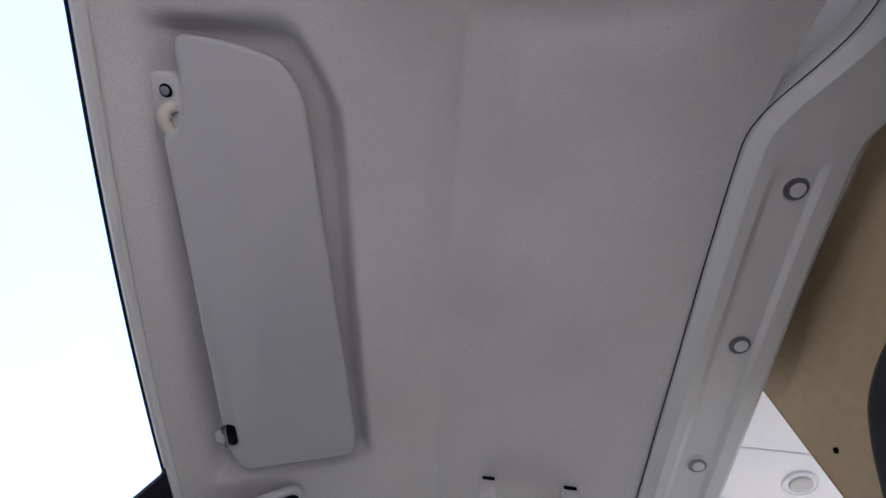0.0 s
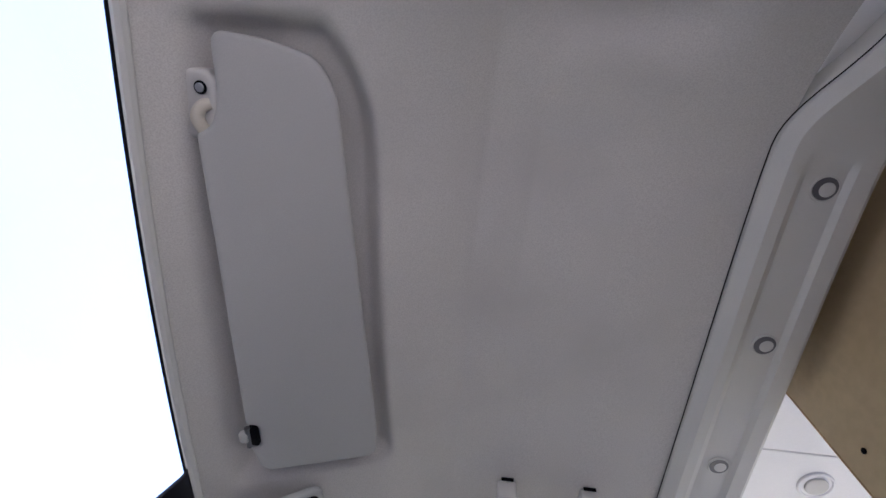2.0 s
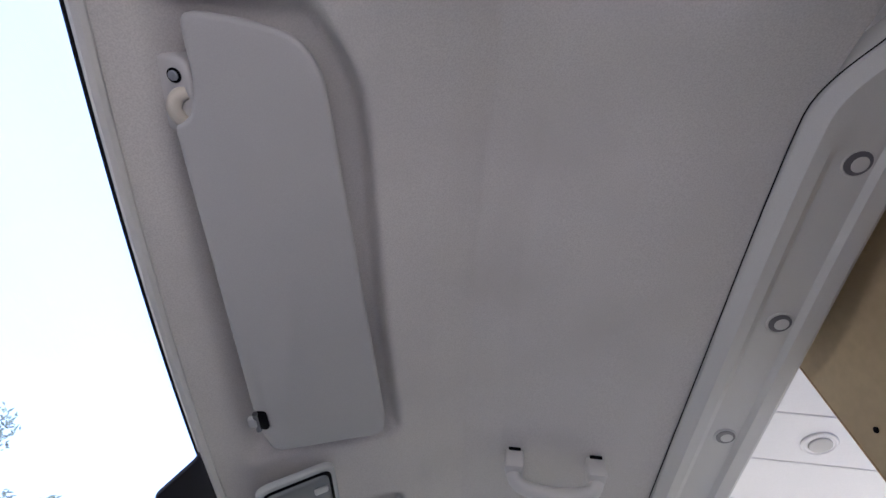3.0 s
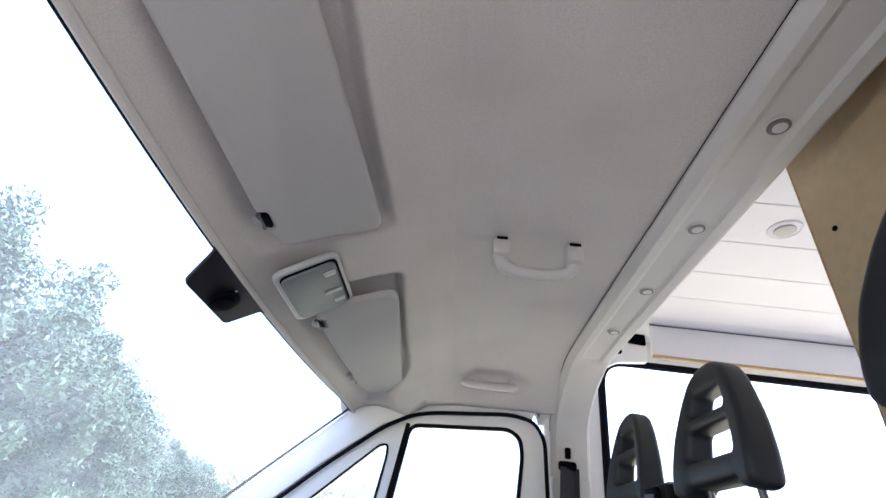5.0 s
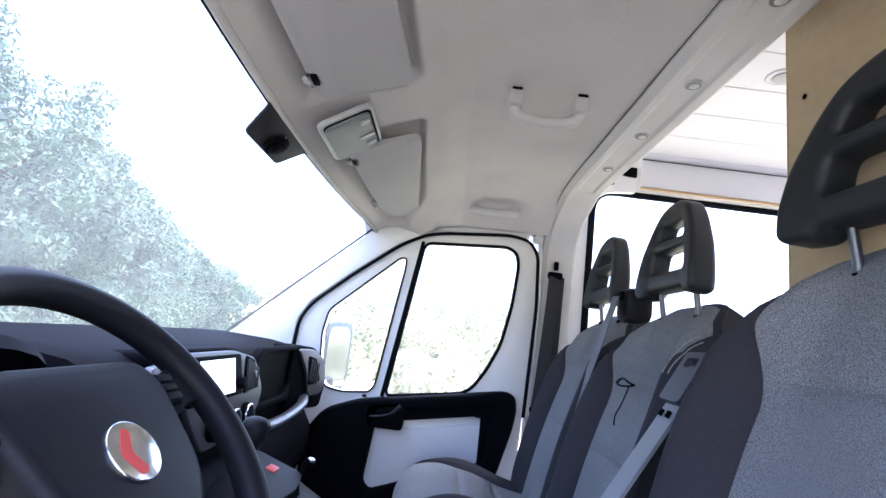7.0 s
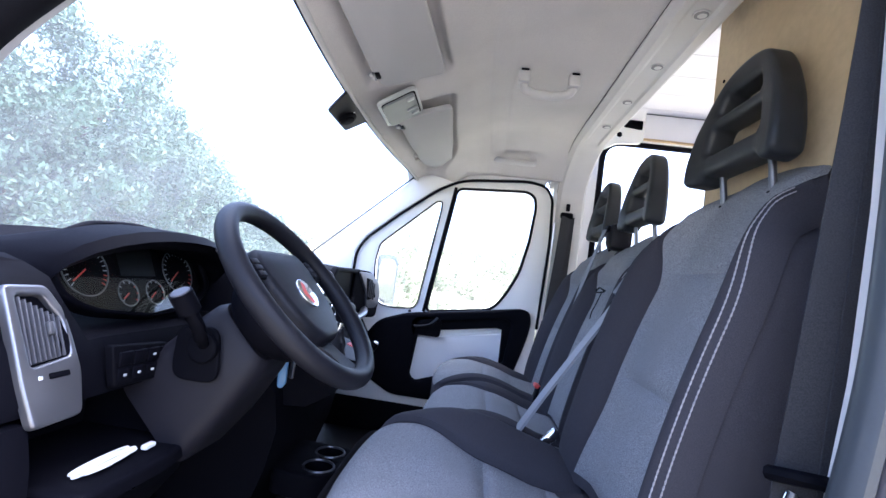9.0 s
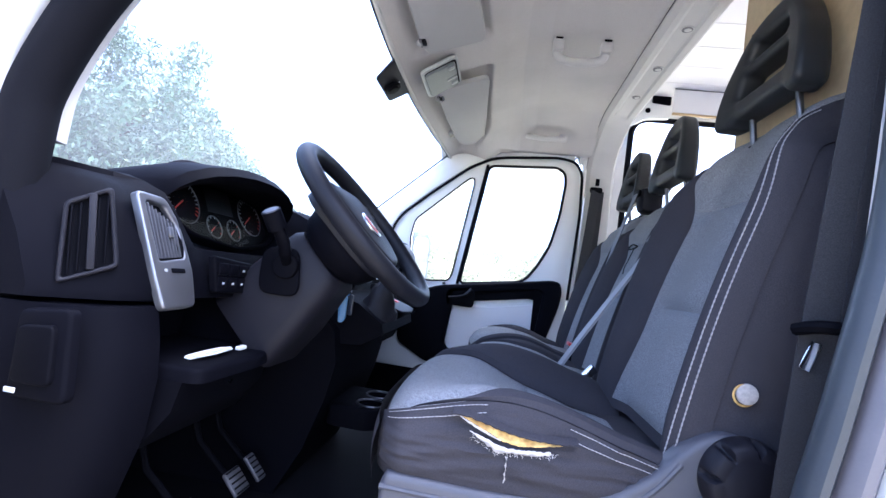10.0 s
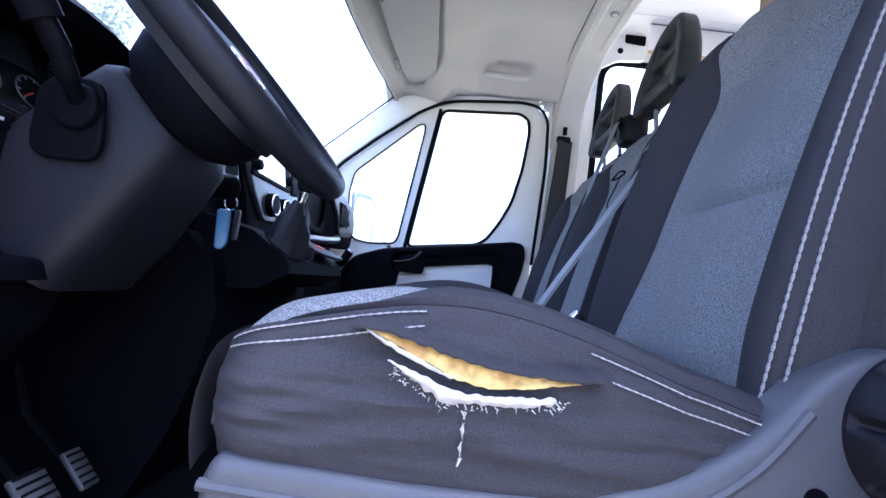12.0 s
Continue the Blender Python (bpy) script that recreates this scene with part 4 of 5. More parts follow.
steering_column()
key = thing("ignition_key", (-0.364, -0.275, 0.60), "blue ignition key hanging from a steel ring", "key")
part("ring", ring((-0.368, -0.285, 0.610), (0.3, 1, 0.2), 0.013, 0.0018, 24, 6), CHROME, key, "steel key ring")
part("fob", plate(rounded([(-0.010, 0), (0.010, 0.0), (0.012, -0.055), (0.004, -0.066), (-0.006, -0.064)], 0.006, 3), axes((-0.372, -0.290, 0.597), (1, 0.2, 0), (0, 0, 1)), 0.010, 0.003), BLUEPL, key, "blue key fob")
part("tag", plate(rounded([(-0.006, 0), (0.006, 0), (0.006, -0.05), (-0.006, -0.05)], 0.004, 3), axes((-0.356, -0.275, 0.600), (1, -0.3, 0), (0, 0, 1)), 0.004, 0.001), STEEL, key)
part("lock", disc((-0.372, -0.345, 0.625), (0.5, 1, 0.2), 0.020, 0.04, 20, 0.004), BLACK, key, "ignition lock")
cable = thing("usb_cable", (-0.46, -0.66, 0.497), "coiled white cable lying on the dashboard shelf", "cable")
pts = []
for k in range(168):
    a = k / 168 * 7 * 2 * math.pi
    g = k / 24
    pts.append((-0.456 + 0.0035 * (g - 3.5) + 0.006 * math.cos(a), -0.660 + (0.046 + 0.010 * math.sin(1.9 * g)) * math.sin(a) + 0.006 * math.sin(2.7 * g), 0.4978 + 0.0009 * g + 0.0012 * math.sin(a * 0.5)))
part("coil", tube(pts, 0.0016, 6), CABLE, cable)
part("plug", box((-0.440, -0.600, 0.503), (0.010, 0.022, 0.007), 0.002), CABLE, cable)


# ---- centre stack and passenger dashboard ----
def centre_stack():
    ob = thing("centre_console", (-0.5, 0.1, 0.2), "silver centre console with a lit radio display", "centre console")
    m = axes((-0.468, 0, 0.68), (0, 1, 0), (-0.12, 0, 1))
    o = rounded([(-0.115, 0.128), (0.13, 0.128), (0.255, 0.108), (0.325, 0.02), (0.30, -0.03), (0.215, -0.075), (0.19, -0.16), (-0.03, -0.16), (-0.05, -0.05)], 0.03, 4)
    part("body", plate(o, m @ Matrix.Translation((0, 0, -0.10)), 0.11, 0.008), DASH, ob)
    fr = part("silver_frame", plate(rounded([(-0.105, 0.120), (0.13, 0.120), (0.25, 0.100), (0.312, 0.02), (0.29, -0.02), (0.205, -0.062), (0.02, -0.07), (-0.04, 0.0)], 0.02, 4), m @ Matrix.Translation((0, 0, 0.010)), 0.010, 0.004), SILVER, ob, "silver frame")
    rad = part("radio", plate(rounded([(-0.055, 0.022), (-0.055, 0.112), (0.150, 0.112), (0.178, 0.024)], 0.008, 3), m @ Matrix.Translation((0, 0, 0.018)), 0.008, 0.002), BLACK, fr, "black radio")
    part("display", plate([(-0.030, 0.032), (-0.030, 0.104), (0.118, 0.104), (0.132, 0.032)], m @ Matrix.Translation((0, 0, 0.0262)), 0.001), SCREEN, rad, "bright lit display")
    for y, z in ((0.150, 0.050), (-0.044, 0.045)):
        part("radio_knob", disc(m @ Vector((y, z, 0.026)), m.to_3x3() @ Vector((0, 0, 1)), 0.012, 0.014, 20, 0.003), BLACK, rad)
    v = part("vent", plate(rounded([(0.190, 0.020), (0.190, 0.108), (0.242, 0.095), (0.278, 0.030)], 0.008, 3), m @ Matrix.Translation((0, 0, 0.018)), 0.004, 0.001), BLACK, fr, "dark air vent")
    for k in range(6):
        part("slat", box(m @ Vector((0.200 + k * 0.011, 0.062 - k * 0.002, 0.024)), (0.003, 0.072 - 0.005 * k, 0.010), 0.001, m.to_3x3().to_4x4()), GREYPL, v)
    part("vent_knob", box(m @ Vector((0.228, 0.062, 0.030)), (0.008, 0.016, 0.010), 0.003, m.to_3x3().to_4x4()), SILVER, v)
    v2 = part("vent", plate(rounded([(-0.165, -0.03), (-0.150, 0.100), (-0.108, 0.105), (-0.085, -0.02)], 0.008, 3), m @ Matrix.Translation((0, 0, -0.004)), 0.016, 0.004), SILVER, ob, "silver framed vent")
    part("vent_well", plate(rounded([(-0.150, 0.0), (-0.140, 0.088), (-0.115, 0.092), (-0.100, 0.006)], 0.006, 3), m @ Matrix.Translation((0, 0, 0.0122)), 0.002), BLACK, v2)
    for k in range(3):
        c = m @ Vector((0.185 - k * 0.075 + 0.02, -0.028, 0.020))
        dl = part("climate_dial", disc(c, m.to_3x3() @ Vector((0, 0, 1)), 0.028, 0.016, 28, 0.004), BLACK, fr, "round climate dial")
        part("dial_ring", ring(c + (m.to_3x3() @ Vector((0, 0, 0.014))), m.to_3x3() @ Vector((0, 0, 1)), 0.024, 0.003, 28, 8), CHROME, dl, "chrome dial ring")
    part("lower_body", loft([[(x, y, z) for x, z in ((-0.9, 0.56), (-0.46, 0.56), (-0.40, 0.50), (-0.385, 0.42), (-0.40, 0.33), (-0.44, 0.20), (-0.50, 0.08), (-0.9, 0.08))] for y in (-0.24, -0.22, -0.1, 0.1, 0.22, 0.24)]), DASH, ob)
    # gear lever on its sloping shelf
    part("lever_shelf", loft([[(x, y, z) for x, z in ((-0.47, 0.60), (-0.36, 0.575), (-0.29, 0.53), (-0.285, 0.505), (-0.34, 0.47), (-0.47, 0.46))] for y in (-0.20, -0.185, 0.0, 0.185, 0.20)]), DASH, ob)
    part("silver_shelf_trim", plate(rounded([(-0.40, -0.02), (-0.30, -0.02), (-0.285, 0.10), (-0.30, 0.185), (-0.42, 0.185)], 0.02, 4), axes((0, 0, 0.452), (1, 0, -0.34), (0, 1, 0)), 0.006, 0.002), SHROUD, ob, "dark grey lever surround")
    part("hazard_button", box((-0.335, 0.13, 0.570), (0.022, 0.035, 0.010), 0.003, pose(0, 0, 0, 0, 18, 0)), REDPL, ob, "red hazard button")
    return ob


centre_stack()
lever = thing("gear_lever", (-0.33, -0.12, 0.58), "black gear lever with a leather boot", "gear lever")
rings = []
for k, (z, r) in enumerate(((0.535, 0.058), (0.555, 0.055), (0.570, 0.044), (0.585, 0.042), (0.60, 0.033), (0.615, 0.030), (0.63, 0.020), (0.645, 0.014))):
    rings.append([(-0.335 + 0.02 * (z - 0.53) / 0.1 + r * (1 + 0.10 * math.sin(5 * a + k)) * math.cos(a), -0.12 + r * math.sin(a), z + 0.004 * math.sin(3 * a + 2 * k)) for a in [math.pi * j / 14 for j in range(28)]])
part("boot", loft(rings), LEATHER, lever, "gathered leather boot")
part("rod", tube([(-0.315, -0.12, 0.63), (-0.305, -0.12, 0.675)], 0.008, 10), CHROME, lever)
part("knob", tube(smooth([(-0.306, -0.12, 0.668), (-0.302, -0.12, 0.69), (-0.296, -0.12, 0.712), (-0.294, -0.12, 0.722)], 4), [0.012, 0.015, 0.018, 0.020, 0.022, 0.023, 0.023, 0.023, 0.022, 0.020, 0.017, 0.013, 0.006], 16), LEATHER, lever)
hb = thing("parking_lever", (-0.28, 0.20, 0.52), "small black lever with a chrome button on the console", "lever")
part("stem", tube([(-0.34, 0.20, 0.50), (-0.29, 0.21, 0.545), (-0.275, 0.212, 0.575)], [0.011, 0.012, 0.012], 12), BLACK, hb)
part("button", disc((-0.275, 0.212, 0.574), (0.3, 0, 1), 0.009, 0.006, 14, 0.002), CHROME, hb, "chrome button")


def cup_holder():
    ob = thing("cup_holder", (-0.34, -0.08, 0.27), "black double cup holder low on the console", "cup holder")
    o = rounded([(-0.415, -0.175), (-0.30, -0.185), (-0.255, -0.13), (-0.255, 0.03), (-0.415, 0.04)], 0.03, 4)
    wells = [[(cx + 0.037 * math.cos(2 * math.pi * k / 20), cy + 0.037 * math.sin(2 * math.pi * k / 20)) for k in range(20)] for cx, cy in ((-0.31, -0.115), (-0.31, -0.02))]
    part("body", plate(o, axes((0, 0, 0.250), (1, 0, 0), (0, 1, 0)), 0.055, 0.008, wells), DASH, ob)
    for cx, cy in ((-0.31, -0.115), (-0.31, -0.02)):
        part("well", disc((cx, cy, 0.252), (0, 0, 1), 0.038, 0.004), BLACK, ob, "dark cup well")
        part("rim", ring((cx, cy, 0.304), (0, 0, 1), 0.038, 0.003, 28, 6), STEEL, ob, "worn rim")
    return ob


cup_holder()


def passenger_dash():
    ob = thing("passenger_dashboard", (-0.5, 0.55, 0.5), "passenger side dashboard with an open dark cubby", "dashboard")
    m = axes((-0.488, 0, 0), (0, 1, 0), (0, 0, 1))
    cub = rounded([(0.315, 0.655), (0.305, 0.755), (0.34, 0.785), (0.60, 0.785), (0.625, 0.765), (0.60, 0.690), (0.56, 0.655)], 0.02, 4)
    fr = part("cubby_frame", plate(rounded([(0.285, 0.635), (0.280, 0.77), (0.32, 0.802), (0.66, 0.802), (0.74, 0.77), (0.76, 0.70), (0.74, 0.645), (0.60, 0.635)], 0.02, 4), m, 0.020, 0.006, (cub,)), DASH, ob)
    part("cubby_well", plate(cub, m, 0.003), BLACK, fr, "deep dark recess")
    em = axes((-0.470, 0.600, 0), (0.42, 0.9, 0), (0, 0, 1))
    part("end_block", plate(rounded([(-0.01, 0.60), (-0.01, 0.800), (0.09, 0.800), (0.155, 0.76), (0.180, 0.69), (0.165, 0.60)], 0.02, 4), em @ Matrix.Translation((0, 0, -0.09)), 0.09, 0.006), DASH, ob)
    st = part("silver_strip", plate(rounded([(0.005, 0.793), (0.085, 0.793), (0.145, 0.755), (0.166, 0.69), (0.15, 0.645), (0.085, 0.640), (0.06, 0.72)], 0.02, 4), em, 0.010, 0.004), SILVER, ob, "silver end vent surround")
    v = part("vent", plate(rounded([(0.075, 0.675), (0.055, 0.772), (0.098, 0.762), (0.132, 0.690)], 0.008, 3), em @ Matrix.Translation((0, 0, 0.0085)), 0.003), BLACK, st)
    for k in range(4):
        part("slat", box(em @ Vector((0.076 + k * 0.012, 0.726 - 0.004 * k, 0.013)), (0.003, 0.070, 0.005), 0.0008, em.to_3x3().to_4x4()), GREYPL, v)
    part("grab_bar", tube(smooth([(-0.46, 0.30, 0.600), (-0.430, 0.38, 0.606), (-0.420, 0.50, 0.615), (-0.425, 0.62, 0.628), (-0.455, 0.72, 0.645)], 5), 0.016, 12, flat=0.8), SILVER, ob, "silver-grey bar under the cubby")
    part("lower_body", loft([[(x, y, z) for x, z in ((-0.9, 0.585), (-0.475, 0.585), (-0.435, 0.52), (-0.425, 0.45), (-0.47, 0.36), (-0.60, 0.28), (-0.9, 0.26))] for y in (0.24, 0.26, 0.45, 0.70, 0.78, 0.82)]), DASH, ob)
    return ob


passenger_dash()
for y, x, w, h, metal in ((-0.545, -0.520, 0.055, 0.055, True), (-0.388, -0.520, 0.055, 0.055, True), (-0.310, -0.520, 0.034, 0.065, False)):
    pd = thing("pedal", (x, y, 0.17), "metal-faced foot pedal above the dark floor", "pedal", "foot pedals")
    mm = pose(0, 0, 0, 0, 48, 0)
    part("pad", box((x, y, 0.170), (h, w, 0.010), 0.004, mm), PEDAL, pd, "ribbed pad")
    part("arm", tube([(x - 0.01, y, 0.165), (x - 0.10, y, 0.24), (x - 0.16, y, 0.40)], 0.007, 8), BLACK, pd)
    for k in range(5):
        c = Vector((x, y, 0.170)) + mm.to_3x3() @ Vector((-0.024 + 0.012 * k, 0, 0.006))
        part("rib", box(c, (0.004, w * 0.86, 0.003), 0.001, mm), RUBBER, pd)


# ---- seats ----
def patch(f, u0, u1, va, vb, nu=14, nv=14, puff=0.006, seam=0.0015, off=0.0):
    """Upholstered panel on the surface f(u, v), from u0 to u1 and between the borders va(u), vb(u), swelling towards its middle.
    f gives a point and the outward direction."""
    rows = []
    for i in range(nu + 1):
        s = i / nu
        u = lerp(u0, u1, s)
        row = []
        for k in range(nv + 1):
            t = k / nv
            v = lerp(va(u), vb(u), t)
            p, n = f(u, v)
            e = min(1.0, (1 - (2 * s - 1) ** 6) * (1 - (2 * t - 1) ** 6) * 1.3)
            row.append(p + n * (off + puff * e - seam * (1 - e)))
        rows.append(row)
    return loft(rows, closed=False)


def stitches(f, path, off=0.004, step=0.0058, r=0.0009):
    """A row of short raised threads along a path of (u, v)."""
    P = [f(u, v)[0] + f(u, v)[1] * off for u, v in path]
    pts = [P[0]]
    for a, b in zip(P, P[1:]):
        n = max(1, int((b - a).length / step))
        pts += [a.lerp(b, (k + 1) / n) for k in range(n)]
    bm = bmesh.new()
    for a, b in zip(pts, pts[1:]):
        d = (b - a)
        c = a.lerp(b, 0.5)
        up = d.orthogonal().normalized() * r
        sd = d.normalized().cross(up)
        e1, e2 = c - d * 0.47, c + d * 0.47
        ring_a = [bm.verts.new(e1 + q) for q in (up * 0.6, sd * 0.6, -up * 0.6, -sd * 0.6)]
        ring_m = [bm.verts.new(c + q) for q in (up, sd, -up, -sd)]
        ring_b = [bm.verts.new(e2 + q) for q in (up * 0.6, sd * 0.6, -up * 0.6, -sd * 0.6)]
        for x, y in ((ring_a, ring_m), (ring_m, ring_b)):
            for k in range(4):
                bm.faces.new((x[k], x[(k + 1) % 4], y[(k + 1) % 4], y[k]))
        bm.faces.new(ring_a)
        bm.faces.new(ring_b)
    return bm


def cushion_surface(x0, x1, ya, yb, z0, bolster=0.022, sink=0.0):
    """Seat cushion: u from front to rear over the top, v from side ya to side yb."""
    def point(u, v):
        w = 2 * v - 1
        x = lerp(x0, x1, u) + 0.020 * (1 - u) ** 6 * w * w
        y = lerp(ya, yb, v) + 0.02 * (1 - u) ** 8 * -w
        front = 0.022 * max(0.0, 1 - u / 0.14) ** 2
        crown = 0.018 * math.sin(math.pi * min(1, u * 1.3)) 
        deep = sink * ease(0.12, 0.60, u)
        rise = deep * ease(0.42, 0.90, abs(w)) - deep
        dish = rise + bolster * ease(0.45, 0.85, abs(w)) * ease(0.05, 0.45, u) * (1 - 0.5 * ease(0.75, 1.0, u))
        edge = 0.012 * max(0.0, (abs(w) - 0.88) / 0.12) ** 2
        return Vector((x, y, z0 + crown + dish - front - edge - 0.028 * ease(0.45, 1, u)))

    def f(u, v):
        p = point(u, v)
        n = (point(min(u + 0.01, 1), v) - point(max(u - 0.01, 0), v)).cross(point(u, min(v + 0.01, 1)) - point(u, max(v - 0.01, 0)))
        n.normalize()
        return p, n if n.z > 0 else -n
    return f


def back_surface(yc, half, z0, z1, xb, lean, bolster, curve=0.02):
    """Backrest front: u from the bottom up, v across."""
    def point(u, v):
        w = 2 * v - 1
        z = lerp(z0, z1, u)
        hw = half * (1 - 0.20 * ease(0.55, 1.0, u) - 0.02 * (1 - u))
        x = xb + lean * (z - z0) - curve * math.sin(math.pi * min(1, u * 1.1))
        x -= bolster * ease(0.40, 0.90, abs(w)) * lerp(0.72, 1.25, u)
        x += 0.040 * max(0.0, (abs(w) - 0.88) / 0.12) ** 2
        x += 0.055 * max(0.0, (u - 0.90) / 0.10) ** 2
        z -= 0.105 * ease(0.70, 1.0, u) * abs(w) ** 3
        return Vector((x, yc + hw * w, z))

    def f(u, v):
        p = point(u, v)
        n = (point(min(u + 0.01, 1), v) - point(max(u - 0.01, 0), v)).cross(point(u, min(v + 0.01, 1)) - point(u, max(v - 0.01, 0)))
        n.normalize()
        return p, n if n.x < 0 else -n
    return f


def shell(f, depth, nu=20, nv=20):
    """Closed body behind the surface f, depth(u) thick along x."""
    rings = []
    for i in range(nu + 1):
        u = i / nu
        fr = [f(u, k / nv)[0] - f(u, k / nv)[1] * 0.004 for k in range(nv + 1)]
        d = depth(u)
        bk = [Vector((max(p.x + 0.01, f(u, 0.5)[0].x + d - 0.02 * abs(2 * k / nv - 1) ** 3), p.y * 1.0, p.z - (0.02 if u > 0.97 else 0))) for k, p in enumerate(fr)]
        rings.append(fr + bk[::-1])
    return loft(rings)


def headrest(yc, xp, zp, label, wide=1.0):
    ob = thing("headrest", (xp, yc, zp), label, "headrest", "headrests of the cab seats")
    lean = 0.05
    P = lambda y, z, d=0.0: (xp - 0.004 + d - 0.30 * y * y + lean * z, yc + y, zp + 0.006 + z)
    half = [(0.0, 0.236), (0.022, 0.235), (0.060, 0.216), (0.088, 0.172), (0.118, 0.100), (0.131, 0.030), (0.131, -0.028), (0.088, -0.028), (0.076, -0.010)]
    low = lambda z: 0.236 - 0.84 * (0.236 - z)
    half = [(y, low(z)) for y, z in half]
    outline = rounded(half[1:] + [(-y, z) for y, z in reversed(half[1:])], 0.020, 5)
    upper = rounded([(-0.046, 0.184), (0.046, 0.184), (0.062, 0.146), (-0.062, 0.146)], 0.010, 3)
    lower = rounded([(-0.068, 0.122), (0.068, 0.122), (0.078, 0.070), (-0.078, 0.070)], 0.012, 3)
    bm = plate(outline, axes((xp - 0.030, yc, zp + 0.006), (0, 1, 0), (lean, 0, 1)), 0.056, 0.0, (upper, lower))
    for v in bm.verts:
        v.co.y = yc + (v.co.y - yc) * wide
    edges = [e for e in bm.edges if len(e.link_faces) == 2 and e.calc_face_angle(0) > 0.9]
    bmesh.ops.bevel(bm, geom=edges, offset=0.013, segments=4, affect="EDGES", profile=0.5)
    for v in bm.verts:
        y, z = v.co.y - yc, v.co.z - zp
        mid = xp - 0.002 + lean * z
        v.co.x = mid + (v.co.x - mid) * (1 - 1.1 * max(0.0, z - 0.06)) - 0.9 * y * y
    part("pad", bm, HEADPAD, ob, sharp=75)
    for s in (-0.075, 0.075):
        post = part("post", tube([(xp + 0.014, yc + s, zp - 0.060), (xp, yc + s, zp + 0.050)], 0.0062, 12), STEEL, ob, "steel post")
        part("sleeve", disc((xp + 0.010, yc + s, zp - 0.033), (-0.13, 0, 1), 0.010, 0.012, 16, 0.003), BLACK, post)
    return ob


def driver_seat():
    ob = thing("driver_seat", (0.1, -0.46, 0.08), "grey and black fabric driver seat with a torn cushion edge", "seat")
    cf = cushion_surface(-0.172, 0.285, -0.706, -0.205, 0.480, sink=0.036)
    core = part("cushion", loft([[cf(i / 16, k / 16)[0] - Vector((0, 0, 0.006)) for k in range(17)] + [Vector((cf(i / 16, k / 16)[0].x, cf(i / 16, k / 16)[0].y, 0.40)) for k in range(16, -1, -1)] for i in range(17)]), DARKFAB, ob)
    a = lambda u: 0.012 + 0.13 * ease(0.28, 0.55, u)
    b = lambda u: 0.92 - 0.16 * ease(0.02, 0.55, u)
    part("front_panel", patch(cf, 0.0, 0.558, a, b, 24, 20, 0.007, 0.004), FABRIC, core, "grey melange fabric")
    part("middle_panel", patch(cf, 0.558, 0.84, a, b, 14, 20, 0.007, 0.004), FABRIC, core, "grey melange fabric")
    part("rear_panel", patch(cf, 0.84, 1.0, a, b, 10, 20, 0.007, 0.004), FABRIC, core, "grey melange fabric")
    part("inner_bolster", patch(cf, 0.02, 1.0, b, lambda u: 1.0, 24, 12, 0.012), DARKFAB, core, "dark side bolster")
    part("outer_bolster", patch(cf, 0.10, 1.0, lambda u: 0.01, a, 24, 8, 0.004), DARKFAB, core)
    # side skirt with soft horizontal creases
    def skirt(u, v):
        x = lerp(-0.160, 0.252, u)
        top = cf(min(1, max(0, (x + 0.172) / 0.457)), 0.0)[0].z + 0.002
        low = 0.376
        z = lerp(top, low, v)
        y = -0.704 - 0.016 * math.sin(math.pi * v) * (1 - 0.85 * ease(0.62, 0.95, u)) + 0.05 * max(0, (0.12 - u) / 0.12) ** 2
        y += 0.0016 * math.sin(30 * v + 7 * u + 3 * noise.noise((x * 14, v * 2, 0))) * math.sin(math.pi * v)
        y -= 0.0026 * noise.noise((x * 9, z * 110, 2.0)) + 0.0012 * noise.noise((x * 40, z * 180, 7.0))
        return Vector((x, y, z))
    part("side_skirt", sheet(lambda u, v: skirt(u, v), 110, 44), DARKFAB, core, "creased dark side fabric")
    part("front_skirt", loft([[(-0.176 - 0.006 * math.sin(math.pi * t) + 0.02 * abs(w) ** 4, -0.455 + 0.243 * w, lerp(0.462 - 0.012 * abs(w) ** 6, 0.37, t)) for w in [k / 10 - 1 for k in range(21)]] for t in [j / 6 for j in range(7)]], closed=False), DARKFAB, core)
    sk = lambda u, v: (skirt(u, v), Vector((0, -1, 0)))
    part("stitching", stitches(sk, [(0.03 + 0.35 * k / 24, 0.03) for k in range(25)], 0.002), THREAD, core, "pale double stitching")
    part("stitching", stitches(sk, [(0.03 + 0.35 * k / 24, 0.10 + 0.03 * math.sin(k / 8)) for k in range(25)], 0.002), THREAD, core, "pale double stitching")
    part("stitching", stitches(sk, [(0.66 + 0.32 * k / 24, 0.05) for k in range(25)], 0.002), THREAD, core, "pale double stitching")
    part("stitching", stitches(sk, [(0.66 + 0.32 * k / 24, 0.16) for k in range(25)], 0.002), THREAD, core, "pale double stitching")
    # tear on the outer edge: foam in a gaping slit, white lining and frayed lips
    upper = [(-0.043, 0.4905), (-0.028, 0.490), (-0.013, 0.487), (0.003, 0.4835), (0.020, 0.479), (0.041, 0.4755), (0.062, 0.4735), (0.099, 0.4735), (0.116, 0.475)]
    lower = [(-0.043, 0.4900), (-0.022, 0.481), (0.0, 0.4725), (0.022, 0.4635), (0.043, 0.4600), (0.073, 0.464), (0.099, 0.4700), (0.116, 0.474)]
    def foam(u, v):
        x = lerp(-0.043, 0.116, u)
        hi, lo = table(x, upper) + 0.002, table(x, lower) + 0.0012 * noise.noise((x * 160, 0, 5))
        return Vector((x, -0.7165 - 0.0085 * v ** 0.6 - 0.0012 * noise.noise((x * 70, v * 4, 1)), lerp(hi, lo, v)))
